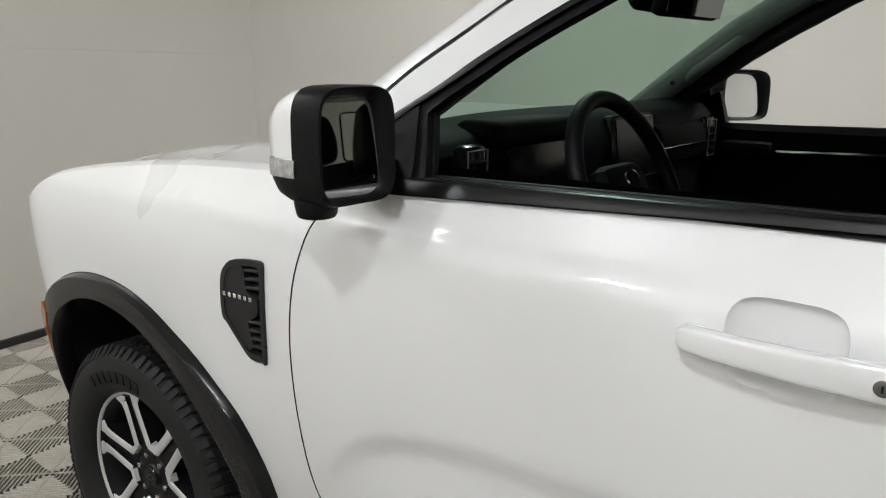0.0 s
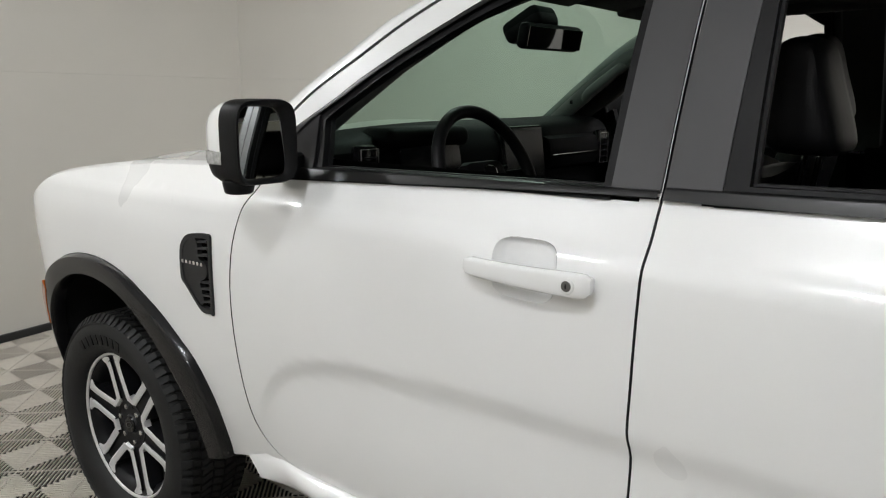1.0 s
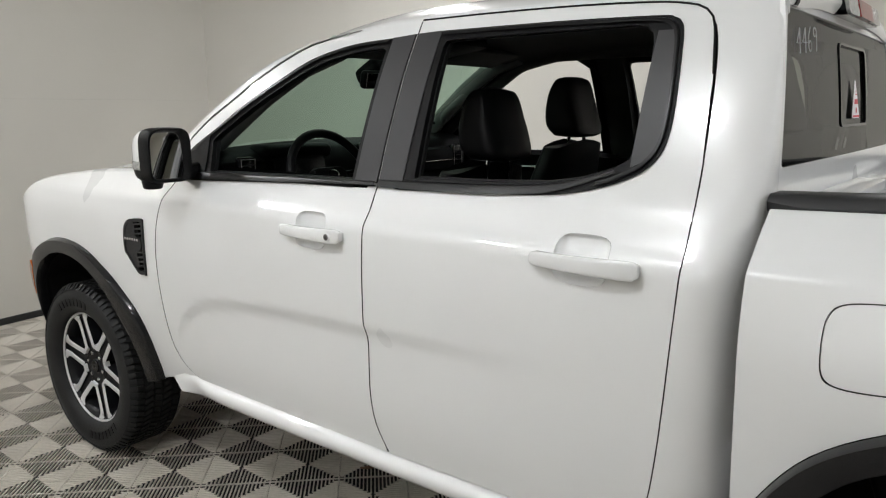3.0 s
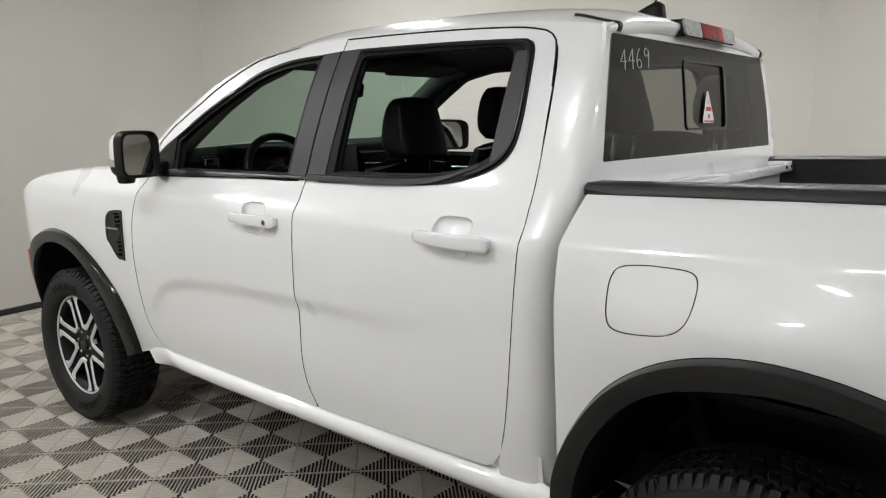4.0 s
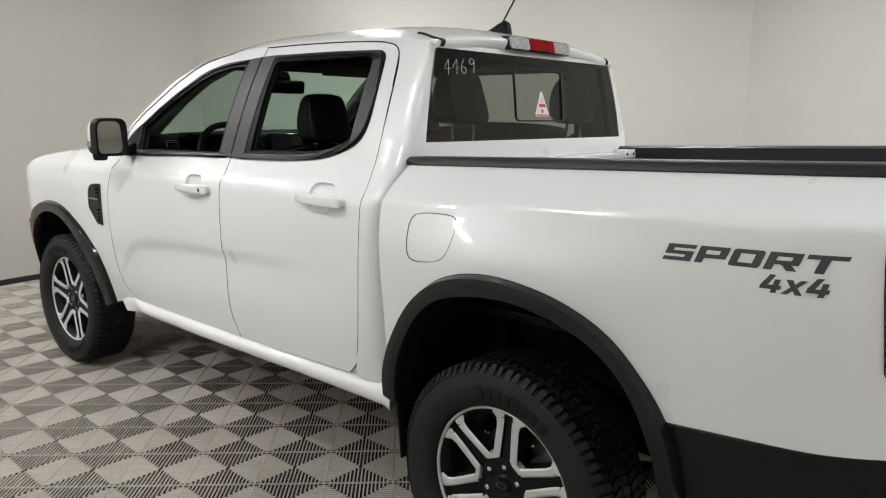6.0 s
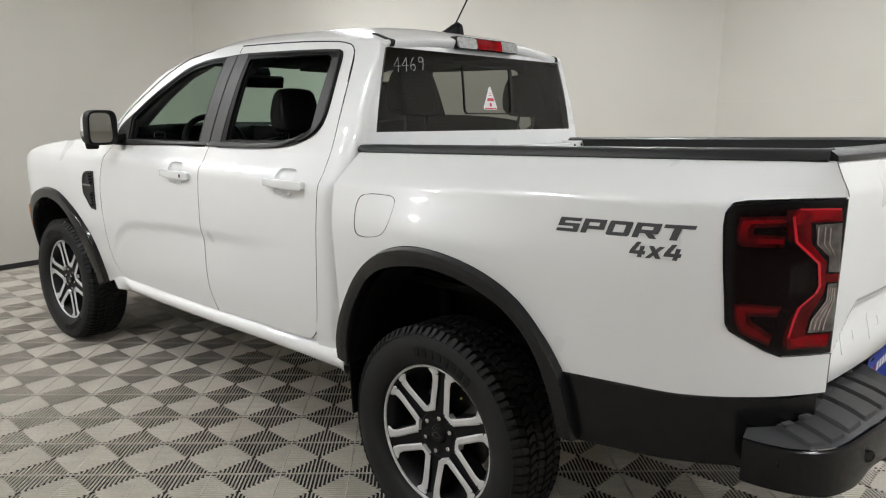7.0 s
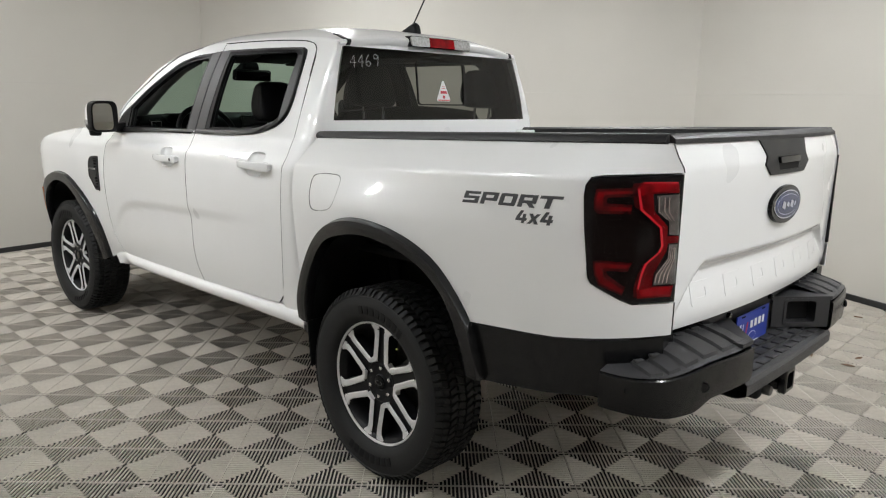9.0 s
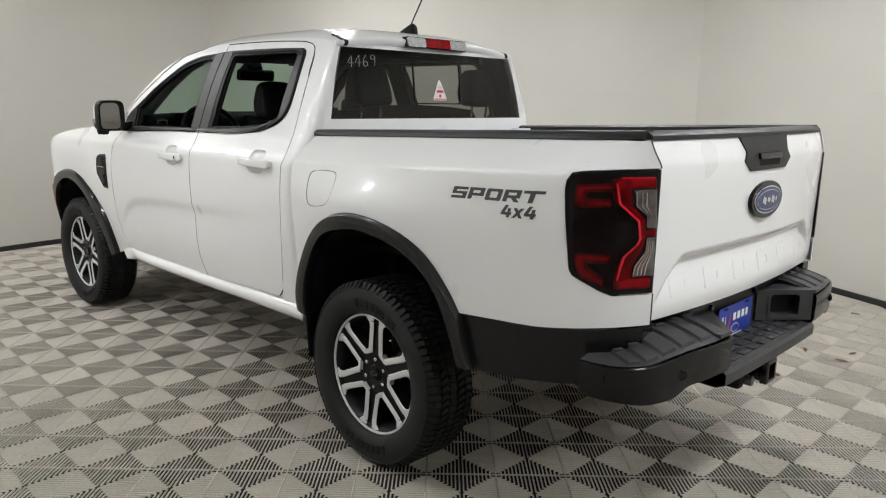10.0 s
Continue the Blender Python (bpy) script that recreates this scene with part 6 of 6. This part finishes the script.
def headrest(base, x, y, z, hw=.135, size=1.0):
    """A wedge-shaped headrest: upright front, sloping back, on two rods."""
    outline = smooth_line([(.020, -.110), (.058, -.075), (.066, -.01), (.056, .07), (.030, .122), (-.012, .130), (-.042, .112), (-.066, .03), (-.098, -.075), (-.092, -.108), (-.04, -.113), (.020, -.110)], 3)[:-1]
    bm = bmesh.new()
    rows = []
    for q, f in ((-1, .45), (-.985, .66), (-.93, .82), (-.78, .94), (-.4, 1), (0, 1.01), (.4, 1), (.78, .94), (.93, .82), (.985, .66), (1, .45)):
        rows.append([(x + hw * q * (1 - .12 * max(0, dz / .13)), y + size * f * dy, z + size * (dz * (.25 + .75 * f))) for dy, dz in outline])
    loft(bm, rows, closed=True, cap=True)
    hh = .1 * size
    h = part("headrest", bm, LEATHER, base)
    for dx in (-.06, .06):
        bm = bmesh.new()
        tube(bm, [(x + dx, y - .03, z - hh), (x + dx, y - .02, z - hh - .08)], .007, 10)
        part("headrest_rod", bm, CHROME, h)


for x in (-.37, .37):
    st = seat(x, 1.50 if x < 0 else 1.60, .50, 1.345 if x < 0 else 1.385, "front_seat")
    headrest(st, x, 1.372 if x < 0 else 1.520, 1.478 if x < 0 else 1.530, .116, .88 if x < 0 else .95)
st = seat(0, .68, 1.30, 1.45, "rear_seat", recl=.09)
for x in (-.345, .425):
    headrest(st, x, .59, 1.565, .108, .82)
# inner door panels, pillar covers, headliner
for s in (-1, 1):
    for y0, y1 in ((2.48, 1.49), (1.44, .62)):
        bm = bmesh.new()
        rows = []
        for k in range(9):
            y = y0 + (y1 - y0) * k / 8
            rows.append([(s * (side_x(y, z) - d), y, z) for z, d in ((.56, .05), (.75, .10), (.98, .115), (1.05, .15), (1.08, .15), (1.10, .10), (1.25, .085), (1.32, .06), (1.34, .035))])
        loft(bm, rows)
        ip = part("door_liner", bm, CABIN, truck)
        bm = bmesh.new()
        ya, yb = y0 - .25, y1 + .20
        line = resample(smooth_line([(s * .716, ya - .08, 1.262), (s * .712, (ya + yb) / 2, 1.268), (s * .716, yb + .06, 1.276), (s * .726, yb, 1.290)], 6), 24)
        loft(bm, [[(x + s * .012, y, z - .012), (x - s * .004, y, z - .010), (x - s * .006, y, z - .006), (x - s * .004, y, z), (x + s * .014, y, z + .002)] for x, y, z in line])
        part("door_strip", bm, CHROME, ip, "bright trim strip")
        bm = bmesh.new()
        box(bm, (s * .70, ya - .03, 1.265), (.06, .16, .045), .016)
        part("switch_block", bm, CABIN, ip)
    for y, w in ((1.46, .13), (.615, .14)):
        bm = bmesh.new()
        rows = []
        for k in range(8):
            z = 1.32 + .42 * k / 7
            x = side_x(1.2, z) - .045
            rows.append([(s * (x + .03), y - w / 2, z), (s * x, y - w / 2 + .01, z), (s * x, y + w / 2 - .01, z), (s * (x + .03), y + w / 2, z)])
        loft(bm, rows)
        part("pillar_cover", bm, HEADLINER, truck)
bm = bmesh.new()
rows = []
for k in range(17):
    y = .52 + (1.98 - .52) * k / 16
    w, ze = roof_edge(min(y, 1.95))
    rows.append([((w - .004) * u, y - .06 * u * u * step(1.5, 2, y), ze - .012 + (roof_top(y) - ze - .022) * (1 - abs(u) ** 2.4) - .022 * abs(u) ** 6) for u in [-1 + i / 10 for i in range(21)]])
loft(bm, rows)
part("headliner", bm, HEADLINER, truck, "dark cloth headliner")
bm = bmesh.new()
box(bm, (0, 1.89, 1.762), (.27, .28, .045), .018, (-8, 0, 0))
part("roof_console", bm, CABIN, truck)
for x in (-.33, .33):
    bm = bmesh.new()
    box(bm, (x, 1.93, 1.742), (.38, .19, .020), .009, (-13, 0, 0))
    part("sun_visor", bm, HEADLINER, truck)
# inside mirror with its sensor pod
bm = bmesh.new()
box(bm, (-.035, 2.135, 1.648), (.255, .035, .072), .016, (12, 0, -8), 3)
rm = part("inside_mirror", bm, CABIN, truck, "black inside mirror under a sensor pod")
bm = bmesh.new()
box(bm, (-.035, 2.1155, 1.644), (.235, .002, .056), .0008, (12, 0, -8), 1)
part("mirror_face", bm, DIM_MIRROR, rm)
bm = bmesh.new()
box(bm, (-.03, 2.205, 1.685), (.12, .13, .065), .02, (-28, 0, 0), 3)
tube(bm, [(-.03, 2.16, 1.665), (-.03, 2.20, 1.69)], .014, 10)
part("sensor_pod", bm, CABIN, rm)


# ---- ribbed floor tiles, laid at 45 degrees to the truck ----
TILE_SIDE = .286


def tile_mesh():
    """One square tile of four ribbed triangles; the ribs run square to the edge that they touch."""
    vs, fs = [], []
    n, half, w, h = 18, TILE_SIDE / 2, .0056, .0066
    pitch = TILE_SIDE / n

    def rib(p0, p1, side):
        """A bar with sloping shoulders."""
        p0, p1, side = Vector(p0), Vector(p1), Vector(side)
        k = len(vs)
        for p in (p0, p1):
            for hw, z in ((-w / 2, -h), (-w / 2, -.0022), (-w * .30, 0.0), (w * .30, 0.0), (w / 2, -.0022), (w / 2, -h)):
                q = p + side * hw
                vs.append((q.x, q.y, z))
        fs.extend([(k + i, k + i + 1, k + i + 7, k + i + 6) for i in range(5)])
        fs.extend([(k, k + 5, k + 4, k + 3, k + 2, k + 1), (k + 6, k + 7, k + 8, k + 9, k + 10, k + 11)])

    for q in range(4):
        a = q * math.pi / 2
        ux, uy = Vector((math.cos(a), math.sin(a))), Vector((-math.sin(a), math.cos(a)))
        for i in range(n):
            t = -half + pitch * (i + .5)
            r0 = abs(t) + .002
            if half - .004 - r0 < .003:
                continue
            p0, p1 = ux * r0 + uy * t, ux * (half - .0035) + uy * t
            rib((p0.x, p0.y), (p1.x, p1.y), (uy.x, uy.y))
        # edge strip of the tile, a little lower than the ribs
        k = len(vs)
        o = .0006
        for r, t, z in ((half - o, -half + o, -.0008), (half - o, half - o, -.0008), (half - .003, half - .003, -.0008), (half - .003, -half + .003, -.0008),
                        (half - o, -half + o, -.0066), (half - o, half - o, -.0066)):
            p = ux * r + uy * t
            vs.append((p.x, p.y, z))
        fs.extend([(k, k + 1, k + 2, k + 3), (k, k + 4, k + 5, k + 1)])
    return vs, fs


TV, TF = tile_mesh()
tile_me = bpy.data.meshes.new("tile")
tile_me.from_pydata(TV, [], TF)
tbm = bmesh.new()
tbm.from_mesh(tile_me)
bmesh.ops.recalc_face_normals(tbm, faces=tbm.faces)
for f in tbm.faces:
    f.normal_update()
    if abs(f.normal.z) > .9 and f.normal.z < 0:
        f.normal_flip()
tbm.to_mesh(tile_me)
tbm.free()
tile_me.materials.append(TILE)
OX, OY, D = -1.922, .985, TILE_SIDE / math.sqrt(2)


def in_room(x, y):
    for k in range(6):
        (ax, ay), (bx, by) = CORNERS[k], CORNERS[(k + 1) % 6]
        if (bx - ax) * (y - ay) - (by - ay) * (x - ax) > 0.10 * math.hypot(bx - ax, by - ay):
            return False
    return True


places = []
for i in range(-40, 41):
    for j in range(-40, 41):
        u, v = i + .5, j + .5
        x, y = OX + D * (u + v), OY + D * (u - v)
        if in_room(x, y):
            places.append((x, y))
places.sort(key=lambda p: math.hypot((p[0] + 1.5) * 1.0, (p[1] - .3) * .75))
turn45 = Matrix.Rotation(radians(-45), 4, "Z")
for x, y in places[:300]:
    t = new("tile", tile_me)
    t.parent = floor
    t.matrix_basis = Matrix.Translation((x, y, 0)) @ turn45
rest = places[300:]
base = np.array(TV) @ np.array(turn45.to_3x3()).T
allv = np.concatenate([base + np.array((x, y, 0)) for x, y in rest])
nv = len(TV)
allf = [tuple(c + k * nv for c in f) for k in range(len(rest)) for f in TF]
me = bpy.data.meshes.new("tile_field")
me.from_pydata([tuple(p) for p in allv], [], allf)
me.materials.append(TILE)
ob = new("tile_field", me)
ob.parent = floor
tagged(ob, kind="stuff")


# ---- dry leaves blown onto the floor ----
rl = random.Random(11)
for x, y in ((2.217, -.987), (2.03, -.98), (3.204, -.722), (2.07, -.757), (1.5, -.8), (-.177, 2.159)):
    bm = bmesh.new()
    long, wide, a = .022 + .014 * rl.random(), .010 + .006 * rl.random(), rl.random() * math.tau
    rows = []
    for k in range(7):
        t = k / 6
        hw = wide * math.sin(math.pi * min(.97, max(.05, t))) * (.8 + .4 * rl.random())
        px = (t - .5) * 2 * long
        row = []
        for q in (-1, -.5, 0, .5, 1):
            dx, dy = px + .002 * rl.random(), hw * q
            row.append((x + dx * math.cos(a) - dy * math.sin(a), y + dx * math.sin(a) + dy * math.cos(a), .0015 + .006 * q * q + .004 * t * t + .0012 * rl.random()))
        rows.append(row)
    loft(bm, rows)
    tagged(part("dry_leaf", bm, LEAF), "small curled brown dry leaf on the tiles", "leaf", "dry leaves on the floor")
